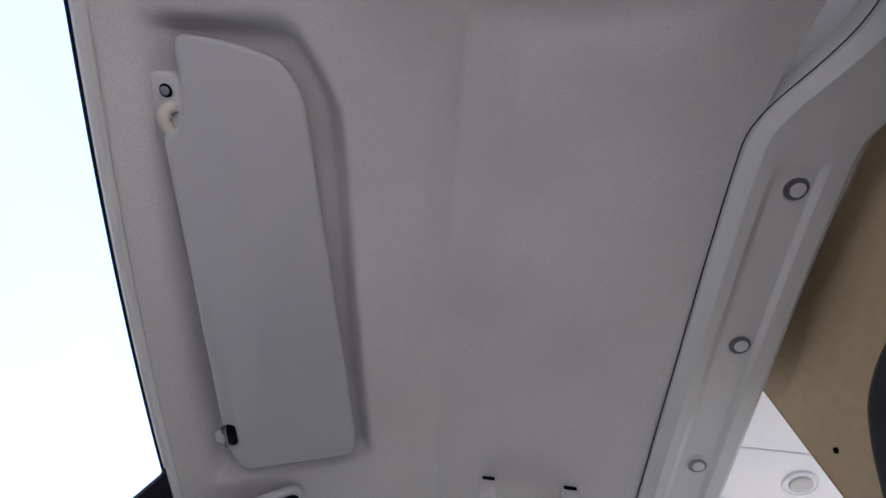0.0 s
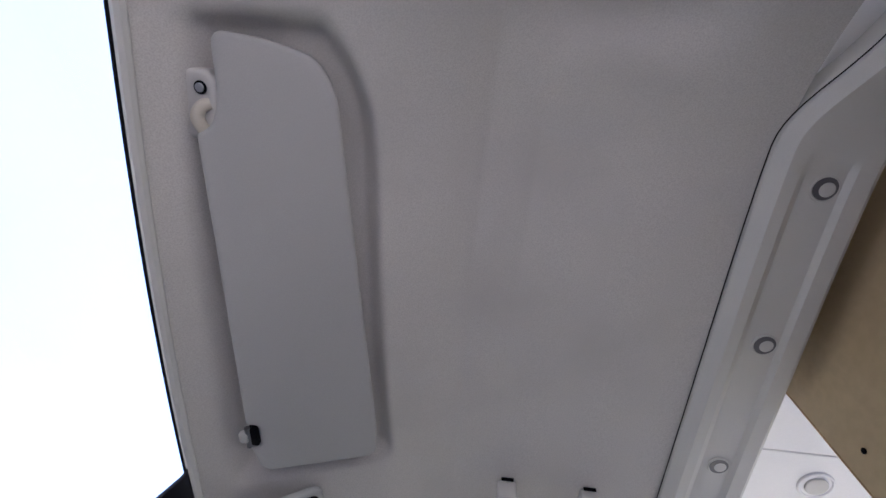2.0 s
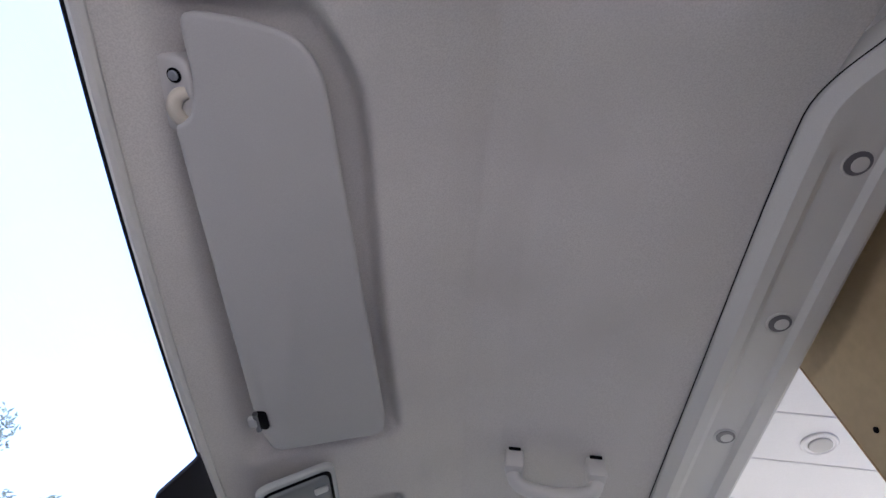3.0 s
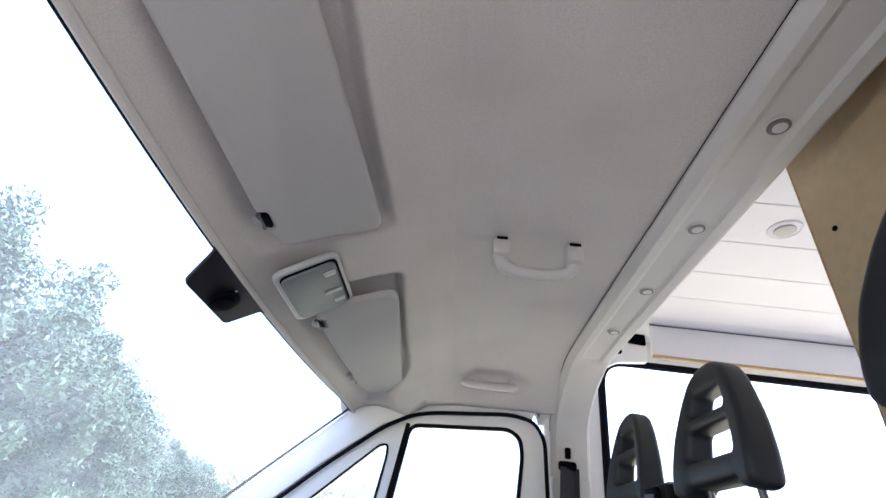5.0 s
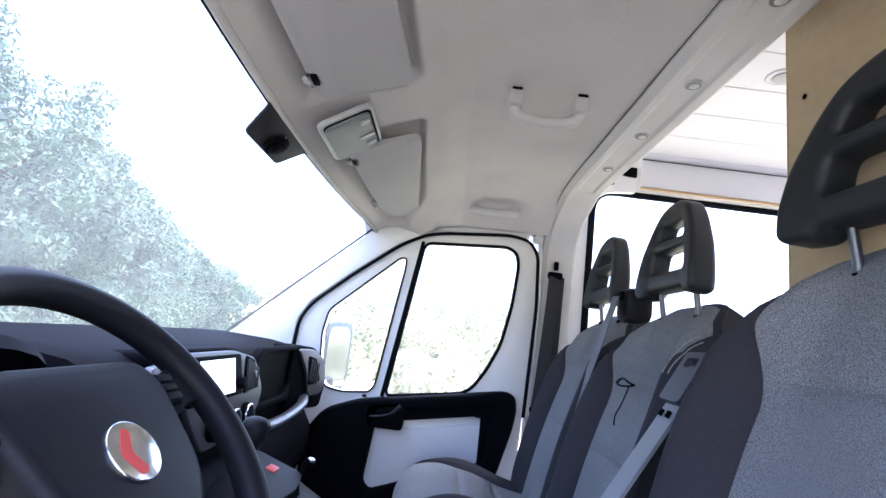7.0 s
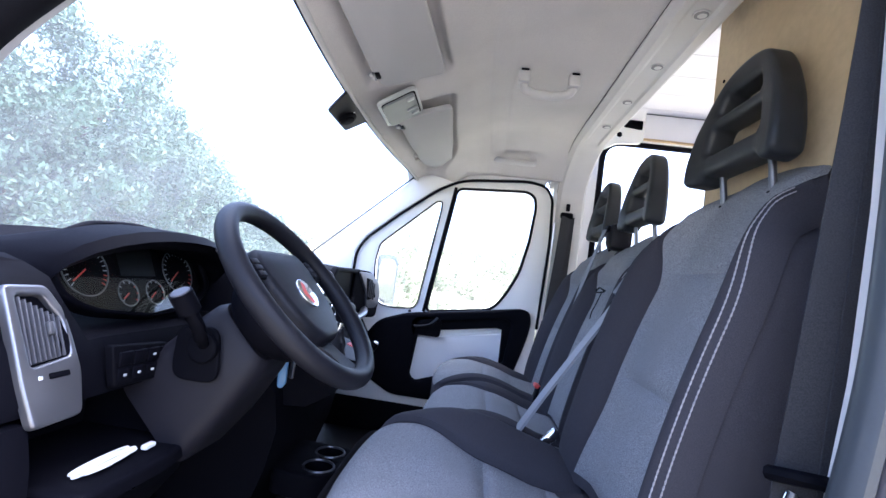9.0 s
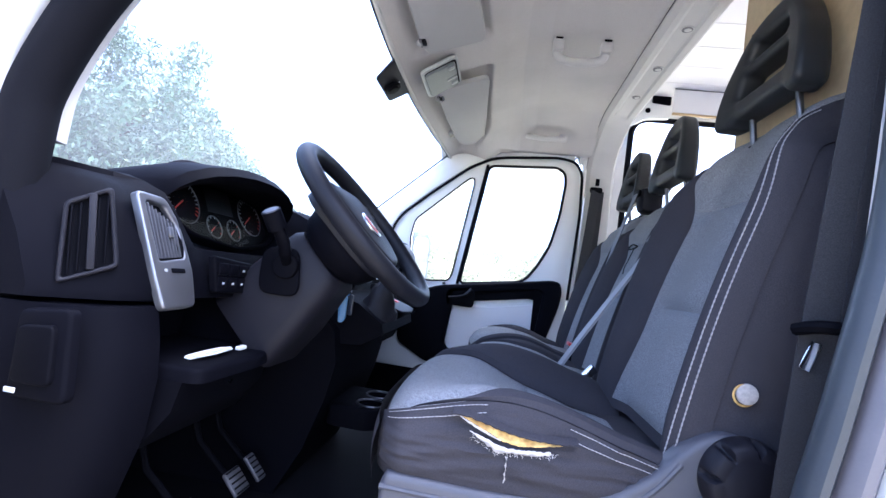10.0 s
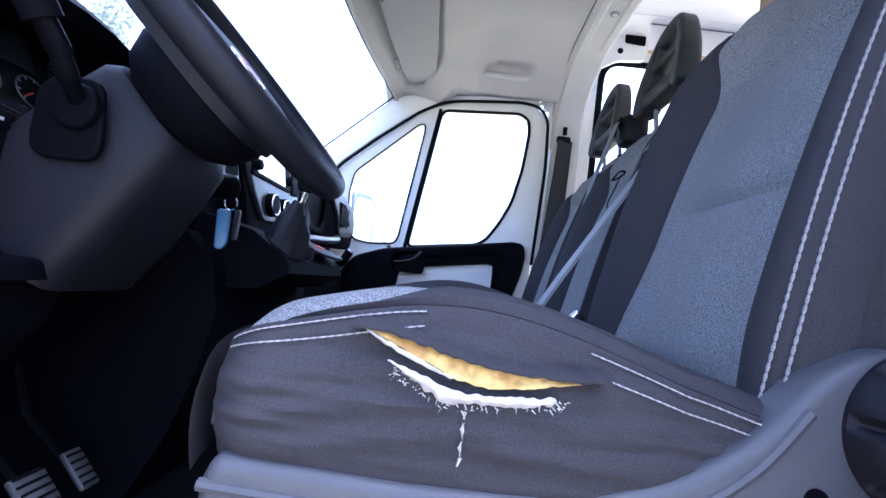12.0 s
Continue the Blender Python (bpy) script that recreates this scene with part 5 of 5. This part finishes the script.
    part("foam", sheet(foam, 70, 10), FOAM, core, "yellow foam showing through the tear")
    def lining(u, v):
        x = lerp(-0.024, 0.087, u)
        hi = table(x, [(-0.024, 0.471), (-0.008, 0.466), (0.012, 0.459), (0.023, 0.456), (0.043, 0.4555), (0.066, 0.458), (0.087, 0.460)])
        lo = table(x, [(-0.024, 0.470), (-0.002, 0.457), (0.016, 0.4470), (0.034, 0.4495), (0.065, 0.4505), (0.087, 0.456)])
        hi += 0.0022 * noise.noise((x * 150, 0, 3))
        lo += 0.0022 * noise.noise((x * 210, 0, 9))
        return Vector((x, -0.7255 - 0.003 * math.sin(math.pi * v) - 0.0012 * noise.noise((x * 120, v * 3, 4)), lerp(hi, lo, v)))
    part("lining", sheet(lining, 80, 6), LINING, core, "frayed white lining")
    def selvage(u, v):
        x = lerp(-0.043, 0.02, u)
        return Vector((x, -0.7262 - 0.001 * math.sin(math.pi * v), table(x, lower) - 0.0035 * v * math.sin(math.pi * u) ** 0.5 + 0.001 * noise.noise((x * 200, v, 2))))
    part("lining_edge", sheet(selvage, 40, 3), LINING, core, "thin white lining along the foam")
    def lip(u, v):
        x = lerp(-0.05, 0.122, u)
        zz = table(x, upper) + 0.0016 * noise.noise((x * 150, 0, 0))
        return Vector((x, -0.700 - 0.0285 * v, zz + 0.005 * (1 - v * v)))
    part("torn_lip", sheet(lip, 60, 4, 0.002), DARKFAB, core, "frayed upper lip of the tear")
    rng = random.Random(4)
    fray = bmesh.new()
    for k in range(110):
        u = rng.random()
        x = lerp(-0.022, 0.095, u)
        z0 = table(x, [(-0.045, 0.476), (-0.01, 0.458), (0.016, 0.446), (0.06, 0.450), (0.10, 0.458)]) + rng.uniform(-0.003, 0.003)
        d = Vector((rng.uniform(-1, 1), -0.4, rng.uniform(-1.2, 0.3))) * rng.uniform(0.0015, 0.004)
        p = Vector((x, -0.7245, z0))
        q = Vector((0.0004, 0, 0.0004))
        fray.faces.new([fray.verts.new(c) for c in (p - q, p + q, p + d + q * 0.4, p + d - q * 0.4)])
    part("frayed_threads", fray, LINING, core, "loose frayed threads")
    part("split_seam", tube([(0.030 + 0.0012 * math.sin(3 * k), -0.7225, 0.443 - 0.0058 * k) for k in range(7)], [0.0016, 0.0012, 0.0016, 0.0008, 0.0014, 0.0012, 0.0006], 6), LINING, core, "short split running down the side")
    # backrest
    bf = back_surface(-0.455, 0.250, 0.44, 1.088, 0.285, 0.33, 0.060)
    bk = part("backrest", shell(bf, lambda u: lerp(0.17, 0.10, u)), DARKFAB, ob)
    a2 = lambda u: 0.215 - 0.11 * ease(0.55, 0.95, u) - 0.03 * (1 - ease(0, 0.3, u))
    b2 = lambda u: 0.785 + 0.12 * ease(0.62, 0.9, u) + 0.04 * (1 - ease(0, 0.3, u))
    for n, u0, u1 in (("lower_panel", 0.03, 0.355), ("middle_panel", 0.355, 0.69), ("upper_panel", 0.69, 1.0)):
        part(n, patch(bf, u0, u1, a2, b2, 18, 18, 0.008, 0.0025), FABRIC, bk, "grey melange fabric")
    part("outer_bolster", patch(bf, 0.02, 0.985, lambda u: 0.0, a2, 30, 10, 0.006), DARKFAB, bk)
    part("inner_bolster", patch(bf, 0.02, 0.985, b2, lambda u: 1.0, 30, 10, 0.006), DARKFAB, bk)
    for d in (0.0, 0.014):
        part("stitching", stitches(bf, [(0.03 + 0.93 * k / 40, 0.030 + d + 0.03 * ease(0.6, 1, k / 40)) for k in range(41)], 0.0065, 0.0065, 0.0014), THREAD, bk, "pale double stitching")
    tag = part("airbag_tag", disc((0.335, -0.700, 0.572), (0, -1, 0), 0.0140, 0.004, 24, 0.0015), LINING, bk, "round white airbag tag with frayed foam edge")
    part("tag_rim", ring((0.332, -0.701, 0.570), (0, 1, 0), 0.0138, 0.0016, 24, 6), FOAM, tag)
    # plastic base
    side = rounded([(-0.128, 0.10), (-0.142, 0.372), (-0.134, 0.391), (0.0, 0.388), (0.11, 0.394), (0.175, 0.415), (0.225, 0.450), (0.262, 0.495), (0.30, 0.520), (0.345, 0.515), (0.395, 0.455), (0.41, 0.36), (0.40, 0.10)], 0.02, 4)
    base = part("base", plate(side, XZ(-0.685), 0.032, 0.010), GREYPL, ob, "grey plastic seat base cover")
    part("ridge", tube([(x, -0.7155, z - 0.014) for x, z in smooth([(-0.14, 0.385), (0.0, 0.383), (0.11, 0.389), (0.175, 0.409), (0.222, 0.442), (0.256, 0.485)], 5)], 0.0045, 8), GREYPL, base)
    part("rear_pan", box((0.30, -0.455, 0.375), (0.16, 0.45, 0.10), 0.02), DARKFAB, ob, "dark cover between cushion and backrest")
    part("pedestal", box((0.12, -0.45, 0.23), (0.46, 0.44, 0.32), 0.02), BLACK, ob)
    for x, z in ((-0.012, 0.352), (0.262, 0.416)):
        part("screw_well", disc((x, -0.7165, z), (0, -1, 0), 0.008, 0.002, 16), BLACK, base, "dark screw hole")
    for x0, x1 in ((0.030, 0.104), (0.108, 0.185)):
        part("hatch", plate(rounded([(x0, 0.16), (x0, 0.362), (x1, 0.370), (x1, 0.16)], 0.006, 3), XZ(-0.7165), 0.004, 0.002), GREYPL, base, "small cover plate")
    kc = Vector((0.330, -0.716, 0.466))
    def knob_ring(r, d, cut):
        g = [r * (1 - cut * max(0.0, math.cos(8 * t + 0.6)) ** 5) for t in [2 * math.pi * k / 128 for k in range(128)]]
        return [kc + Vector((q * math.cos(2 * math.pi * k / 128), -d, q * math.sin(2 * math.pi * k / 128))) for k, q in enumerate(g)]
    part("recline_knob", loft([knob_ring(*q) for q in ((0.0545, 0.0, 0.0), (0.055, 0.005, 0.0), (0.0545, 0.008, 0.10), (0.053, 0.024, 0.22), (0.050, 0.030, 0.26), (0.046, 0.033, 0.20), (0.036, 0.0345, 0.0))]), SHROUD, ob, "large round lobed recline knob")
    return ob


driver_seat()
headrest(-0.436, 0.470, 1.050, "black moulded headrest with two slots on the driver seat", 1.13)


def bench_seat():
    ob = thing("bench_seat", (0.15, 0.30, 0.08), "grey and black fabric double passenger bench", "bench seat")
    for i, (ya, yb, nm) in enumerate(((-0.105, 0.305, "centre"), (0.305, 0.735, "window"))):
        cf = cushion_surface(-0.085 - 0.01 * i, 0.315, ya, yb, 0.452 + 0.012 * i, 0.016)
        core = part("cushion", loft([[cf(j / 12, k / 12)[0] - Vector((0, 0, 0.006)) for k in range(13)] + [Vector((cf(j / 12, k / 12)[0].x, cf(j / 12, k / 12)[0].y, 0.34)) for k in range(12, -1, -1)] for j in range(13)]), DARKFAB, ob)
        a = lambda u: 0.05 + 0.14 * ease(0.10, 0.5, u)
        b = lambda u: 0.95 - 0.14 * ease(0.10, 0.5, u)
        for u0, u1, n in ((0.0, 0.45, "front_panel"), (0.45, 0.72, "middle_panel"), (0.72, 1.0, "rear_panel")):
            part(n, patch(cf, u0, u1, a, b, 12, 12, 0.007), FABRIC, core, "grey melange fabric")
        part("bolster", patch(cf, 0.05, 1.0, lambda u: 0.0, a, 16, 8, 0.006), DARKFAB, core)
        part("bolster", patch(cf, 0.05, 1.0, b, lambda u: 1.0, 16, 8, 0.006), DARKFAB, core)
        yc = (ya + yb) / 2
        bf = back_surface(yc, (yb - ya) / 2 + 0.004, 0.42, 1.036, 0.30, 0.33, 0.045)
        bk = part("backrest", shell(bf, lambda u: lerp(0.16, 0.10, u), 16, 16), DARKFAB, ob)
        a2 = lambda u: 0.22 - 0.16 * ease(0.60, 0.9, u)
        b2 = lambda u: 0.78 + 0.16 * ease(0.60, 0.9, u)
        for n, u0, u1 in (("lower_panel", 0.03, 0.42), ("middle_panel", 0.42, 0.72), ("upper_panel", 0.72, 0.985)):
            part(n, patch(bf, u0, u1, a2, b2, 12, 14, 0.008), FABRIC, bk, "grey melange fabric")
        for lo, hi in ((lambda u: 0.0, a2), (b2, lambda u: 1.0)):
            part("bolster", patch(bf, 0.02, 0.98, lo, hi, 20, 8, 0.006), DARKFAB, bk)
        if i == 0:
            for d in (0.0, 0.02):
                part("stitching", stitches(bf, [(0.74 + 0.22 * k / 16, 0.045 + d) for k in range(17)], 0.007, 0.0075, 0.0014), THREAD, bk, "pale double stitching")
    part("base", box((0.16, 0.31, 0.22), (0.36, 0.74, 0.26), 0.02), BLACK, ob)
    return ob


bench_seat()
headrest(0.100, 0.488, 1.018, "black moulded headrest with two slots on the middle seat")
headrest(0.505, 0.484, 1.022, "black moulded headrest with two slots on the window seat")


# ---- seat belts ----
def passenger_belt():
    ob = thing("seat_belt", (0.39, 0.85, 0.6), "black seat belt hanging on the passenger door pillar", "seat belt", "seat belts")
    part("guide", box((0.395, 0.850, 1.172), (0.058, 0.020, 0.030), 0.009), BLACK, ob, "black belt guide")
    part("guide_bolt", box((0.398, 0.855, 1.212), (0.018, 0.014, 0.034), 0.004), BLACK, ob)
    part("webbing", strap(smooth([(0.393, 0.842, 1.168), (0.385, 0.836, 1.0), (0.370, 0.825, 0.80), (0.356, 0.815, 0.60), (0.35, 0.80, 0.36)], 6), (1, 0.15, 0), 0.046), WEB, ob)
    part("webbing", strap(smooth([(0.408, 0.848, 1.168), (0.405, 0.846, 0.95), (0.400, 0.846, 0.60), (0.40, 0.846, 0.30)], 5), (1, 0.0, 0), 0.046), WEB, ob)
    t = part("tongue", box((0.362, 0.810, 0.675), (0.060, 0.014, 0.018), 0.005), BLACK, ob, "black buckle tongue")
    part("metal_plate", box((0.360, 0.805, 0.645), (0.024, 0.003, 0.040), 0.001), CHROME, t, "steel latch plate")
    return ob


passenger_belt()


def driver_belt():
    ob = thing("seat_belt", (0.36, -0.80, 0.6), "black seat belt hanging beside the driver seat", "seat belt", "seat belts")
    part("webbing", strap(smooth([(0.412, -0.800, 1.25), (0.396, -0.800, 1.05), (0.374, -0.798, 0.80), (0.358, -0.796, 0.62), (0.348, -0.79, 0.42), (0.35, -0.78, 0.2)], 6), (1, -0.25, 0), 0.048), WEB, ob)
    part("webbing", strap(smooth([(0.428, -0.800, 1.25), (0.415, -0.806, 1.0), (0.392, -0.806, 0.6), (0.385, -0.806, 0.2)], 6), (1, -0.1, 0), 0.048), WEB, ob)
    part("guide", box((0.43, -0.815, 1.262), (0.060, 0.022, 0.034), 0.009), BLACK, ob)
    t = part("tongue", tube(smooth([(0.334, -0.79, 0.668), (0.345, -0.815, 0.674), (0.372, -0.822, 0.674), (0.398, -0.812, 0.666), (0.402, -0.79, 0.66)], 4), 0.0075, 8), BLACK, ob, "black belt loop")
    part("metal_plate", box((0.346, -0.800, 0.640), (0.012, 0.003, 0.034), 0.001, pose(0, 0, 0, 0, 20, 0)), CHROME, t, "steel latch plate")
    return ob


driver_belt()


def middle_belt():
    ob = thing("seat_belt", (0.45, 0.30, 0.9), "grey seat belt running down between the bench backrests", "seat belt", "seat belts")
    h = part("belt_outlet", box((0.478, 0.298, 1.030), (0.075, 0.085, 0.090), 0.022), SHROUD, ob, "dark grey belt outlet on the backrest")
    part("slot_plate", box((0.436, 0.300, 1.052), (0.010, 0.060, 0.022), 0.004), BLACK, h)
    part("webbing", strap(smooth([(0.430, 0.300, 1.050), (0.412, 0.305, 0.98), (0.352, 0.318, 0.76), (0.300, 0.330, 0.56), (0.288, 0.330, 0.50)], 6), (0, 1, 0), 0.046), GREYWEB, ob)
    b = part("buckle", box((0.278, 0.325, 0.462), (0.026, 0.056, 0.075), 0.006, pose(0, 0, 0, 0, 14, 0)), BLACK, ob, "black belt buckle")
    part("release_button", box((0.272, 0.322, 0.496), (0.022, 0.046, 0.012), 0.003, pose(0, 0, 0, 0, 14, 0)), REDPL, b, "red release button")
    return ob


middle_belt()


def inner_belt():
    ob = thing("belt_arm", (0.33, -0.13, 0.6), "pale grey belt arm with a plastic head beside the bench", "belt arm")
    part("arm", strap([(0.385, -0.135, 0.845), (0.30, -0.125, 0.70), (0.222, -0.115, 0.565), (0.17, -0.11, 0.47)], (0, 1, 0), 0.050, 0.006), PALEWEB, ob)
    m = axes((0.395, -0.137, 0.872), (0, 1, 0), (0.5, 0, 0.86))
    hd = part("head", plate(rounded([(-0.032, -0.05), (-0.032, 0.045), (0.032, 0.045), (0.032, -0.05)], 0.010, 4), m @ Matrix.Translation((0, 0, -0.012)), 0.026, 0.006, (rounded([(-0.018, 0.015), (-0.018, 0.033), (0.018, 0.033), (0.018, 0.015)], 0.004, 3),)), GREYPL, ob, "grey plastic head")
    part("web_loop", strap([(0.405, -0.137, 0.893), (0.40, -0.137, 0.87), (0.39, -0.137, 0.85)], (0, 1, 0), 0.034), GREYWEB, hd)
    for k in (-0.012, 0.012):
        part("hole", box((0.361, -0.130 + k, 0.812), (0.010, 0.007, 0.012), 0.001, pose(0, 0, 0, 0, 30, 0)), BLACK, ob, "dark slot")
    bkl = part("inboard_buckle", box((0.232, -0.178, 0.478), (0.022, 0.020, 0.060), 0.005, pose(0, 0, 0, 0, 40, 0)), CHROME, ob, "steel buckle stalk")
    part("stalk_bolt", disc((0.250, -0.190, 0.455), (0, -1, 0), 0.014, 0.008, 16, 0.002), STEEL, bkl)
    return ob


inner_belt()
cord = thing("black_cord", (0.40, 0.10, 0.83), "thin black cord looped on the middle backrest", "cord")
pts = [(0.385 + 0.004 * math.sin(k), 0.10 + 0.040 * math.cos(k * 0.5) + 0.004 * math.sin(k * 1.7), 0.842 + 0.007 * math.sin(k * 0.5) + 0.002 * math.sin(k)) for k in range(38)]
part("loop", tube(pts, 0.0020, 6), BLACK, cord)
part("tail", tube(smooth([(0.383, 0.075, 0.836), (0.372, 0.08, 0.80), (0.366, 0.095, 0.775), (0.362, 0.09, 0.755)], 5), 0.0015, 6), BLACK, cord)


# ---- outdoors ----
def land(x, y):
    d = math.hypot(x, y)
    far = ease(7, 45, d)
    z = -0.62 + far * (2.6 + 2.2 * noise.noise((x * 0.03, y * 0.03, 0.0)))
    return z + 0.10 * ease(3, 8, d) * noise.noise((x * 0.3, y * 0.3, 1.0)) - 3.0 * ease(120, 900, d)


def ground():
    rings = []
    for r in [0.0, 1.5, 3, 5, 7, 9, 12, 15, 19, 24, 30, 38, 50, 70, 100, 160, 300, 600, 1200]:
        rings.append([(r * math.cos(2 * math.pi * k / 72), r * math.sin(2 * math.pi * k / 72), land(r * math.cos(2 * math.pi * k / 72), r * math.sin(2 * math.pi * k / 72))) for k in range(72)])
    rings[0] = [(0.01 * math.cos(2 * math.pi * k / 72), 0.01 * math.sin(2 * math.pi * k / 72), -0.62) for k in range(72)]
    return loft(rings, caps=False)


tagged(part("ground", ground(), EARTH), "dry grassy ground rising to low hills", "ground", kind="structure")


# Unseen darker strip added to cut ground bounce on the driver side.
tagged(part("track", sheet(lambda u, v: (lerp(-9, 9, u), lerp(-5.5, 0.2, v), land(lerp(-9, 9, u), lerp(-5.5, 0.2, v)) + 0.05), 60, 20), LOWBOUNCE), "unseen darker ground strip added to cut bounced light on the driver side", "track", kind="structure")


def leaves(clumps, rng, size, per, slim=0.35):
    """Many small leaves gathered in clumps of (centre, radius)."""
    vs, fs = [], []
    for c, r in clumps:
        for _ in range(per):
            d = Vector((rng.gauss(0, 1), rng.gauss(0, 1), rng.gauss(0, 1)))
            d.normalize()
            p = c + d * r * rng.random() ** 0.45
            a = Vector((rng.gauss(0, 1), rng.gauss(0, 1), rng.gauss(0, 1))).normalized() * size * rng.uniform(0.6, 1.3)
            b = a.orthogonal().normalized() * a.length * slim
            n = len(vs)
            vs += [p - a, p + b, p + a, p - b]
            fs.append((n, n + 1, n + 2, n + 3))
    return vs, fs


def leaf_mesh(name, vs, fs, material, parent=None, label=""):
    me = bpy.data.meshes.new(name)
    me.from_pydata([tuple(v) for v in vs], [], fs)
    me.materials.append(material)
    ob = new(name, me)
    if parent:
        ob.parent = parent
        ob.matrix_parent_inverse = parent.matrix_basis.inverted()
    if label:
        ob["label"] = label
    return ob


def tree(x, y, h, spread, seed, label):
    rng = random.Random(seed)
    z0 = land(x, y)
    ob = thing("tree", (x, y, z0), label, "tree", "trees in front of the van")
    top = Vector((x + 0.15, y, z0 + h * 0.45))
    tr = part("trunk", tube(smooth([(x, y, z0 - 0.1), (x + 0.08, y + 0.05, z0 + h * 0.15), (x - 0.02, y, z0 + h * 0.3), top], 5), [0.16 - 0.005 * k for k in range(16)], 12), BARK, ob)
    clumps = []
    for k in range(11):
        a = 2 * math.pi * k / 11 + rng.uniform(-0.3, 0.3)
        e = Vector((x + spread * rng.uniform(0.4, 0.75) * math.cos(a), y + spread * rng.uniform(0.4, 0.75) * math.sin(a), z0 + h * rng.uniform(0.42, 0.74)))
        b0 = Vector((x, y, z0 + h * rng.uniform(0.2, 0.42)))
        part("limb", tube(smooth([b0, b0.lerp(e, 0.5) + Vector((0, 0, 0.15)), e], 4), [0.05 - 0.005 * j for j in range(9)], 8), BARK, tr)
        for _ in range(9):
            q = b0.lerp(e, rng.uniform(0.5, 1.1)) + Vector((rng.gauss(0, 0.28), rng.gauss(0, 0.28), rng.gauss(0, 0.24)))
            clumps.append((q, rng.uniform(0.16, 0.38)))
    for _ in range(290):
        a, rr = rng.uniform(0, 6.283), spread * math.sqrt(rng.random())
        zz = z0 + h * (0.15 + 0.85 * rng.random() * (1 - 0.55 * (rr / spread) ** 2))
        clumps.append((Vector((x + rr * math.cos(a), y + rr * math.sin(a), zz)), rng.uniform(0.15, 0.36)))
    vs, fs = leaves(clumps, rng, 0.036, 420)
    leaf_mesh("crown", vs, fs, LEAF, ob, "dense grey-green small leaves")
    return ob


tree(-5.6, 3.3, 4.3, 2.2, 11, "olive tree with grey-green leaves ahead of the van")
tree(-7.6, 0.6, 4.2, 2.3, 12, "olive tree with grey-green leaves behind the first")
tree(-6.6, 6.6, 4.1, 2.2, 13, "bushy olive tree on the passenger side ahead of the van")
tree(-8.5, 13.0, 2.9, 2.8, 14, "low spreading olive tree farther off on the passenger side")

rng = random.Random(5)
clumps = []
for k in range(520):
    a, r = rng.uniform(math.radians(20), math.radians(200)), rng.uniform(9, 42)
    x, y = r * math.cos(a), r * math.sin(a)
    s = rng.uniform(0.3, 0.9) * (1 + r / 40)
    for _ in range(5):
        clumps.append((Vector((x + rng.gauss(0, s * 0.6), y + rng.gauss(0, s * 0.6), land(x, y) + s * rng.uniform(0.2, 0.9))), s * rng.uniform(0.3, 0.6)))
vs, fs = leaves(clumps, rng, 0.13, 42)
tagged(leaf_mesh("scrub", vs, fs, SCRUB), "dry shrubs scattered over the hillside", "shrubs", kind="stuff")
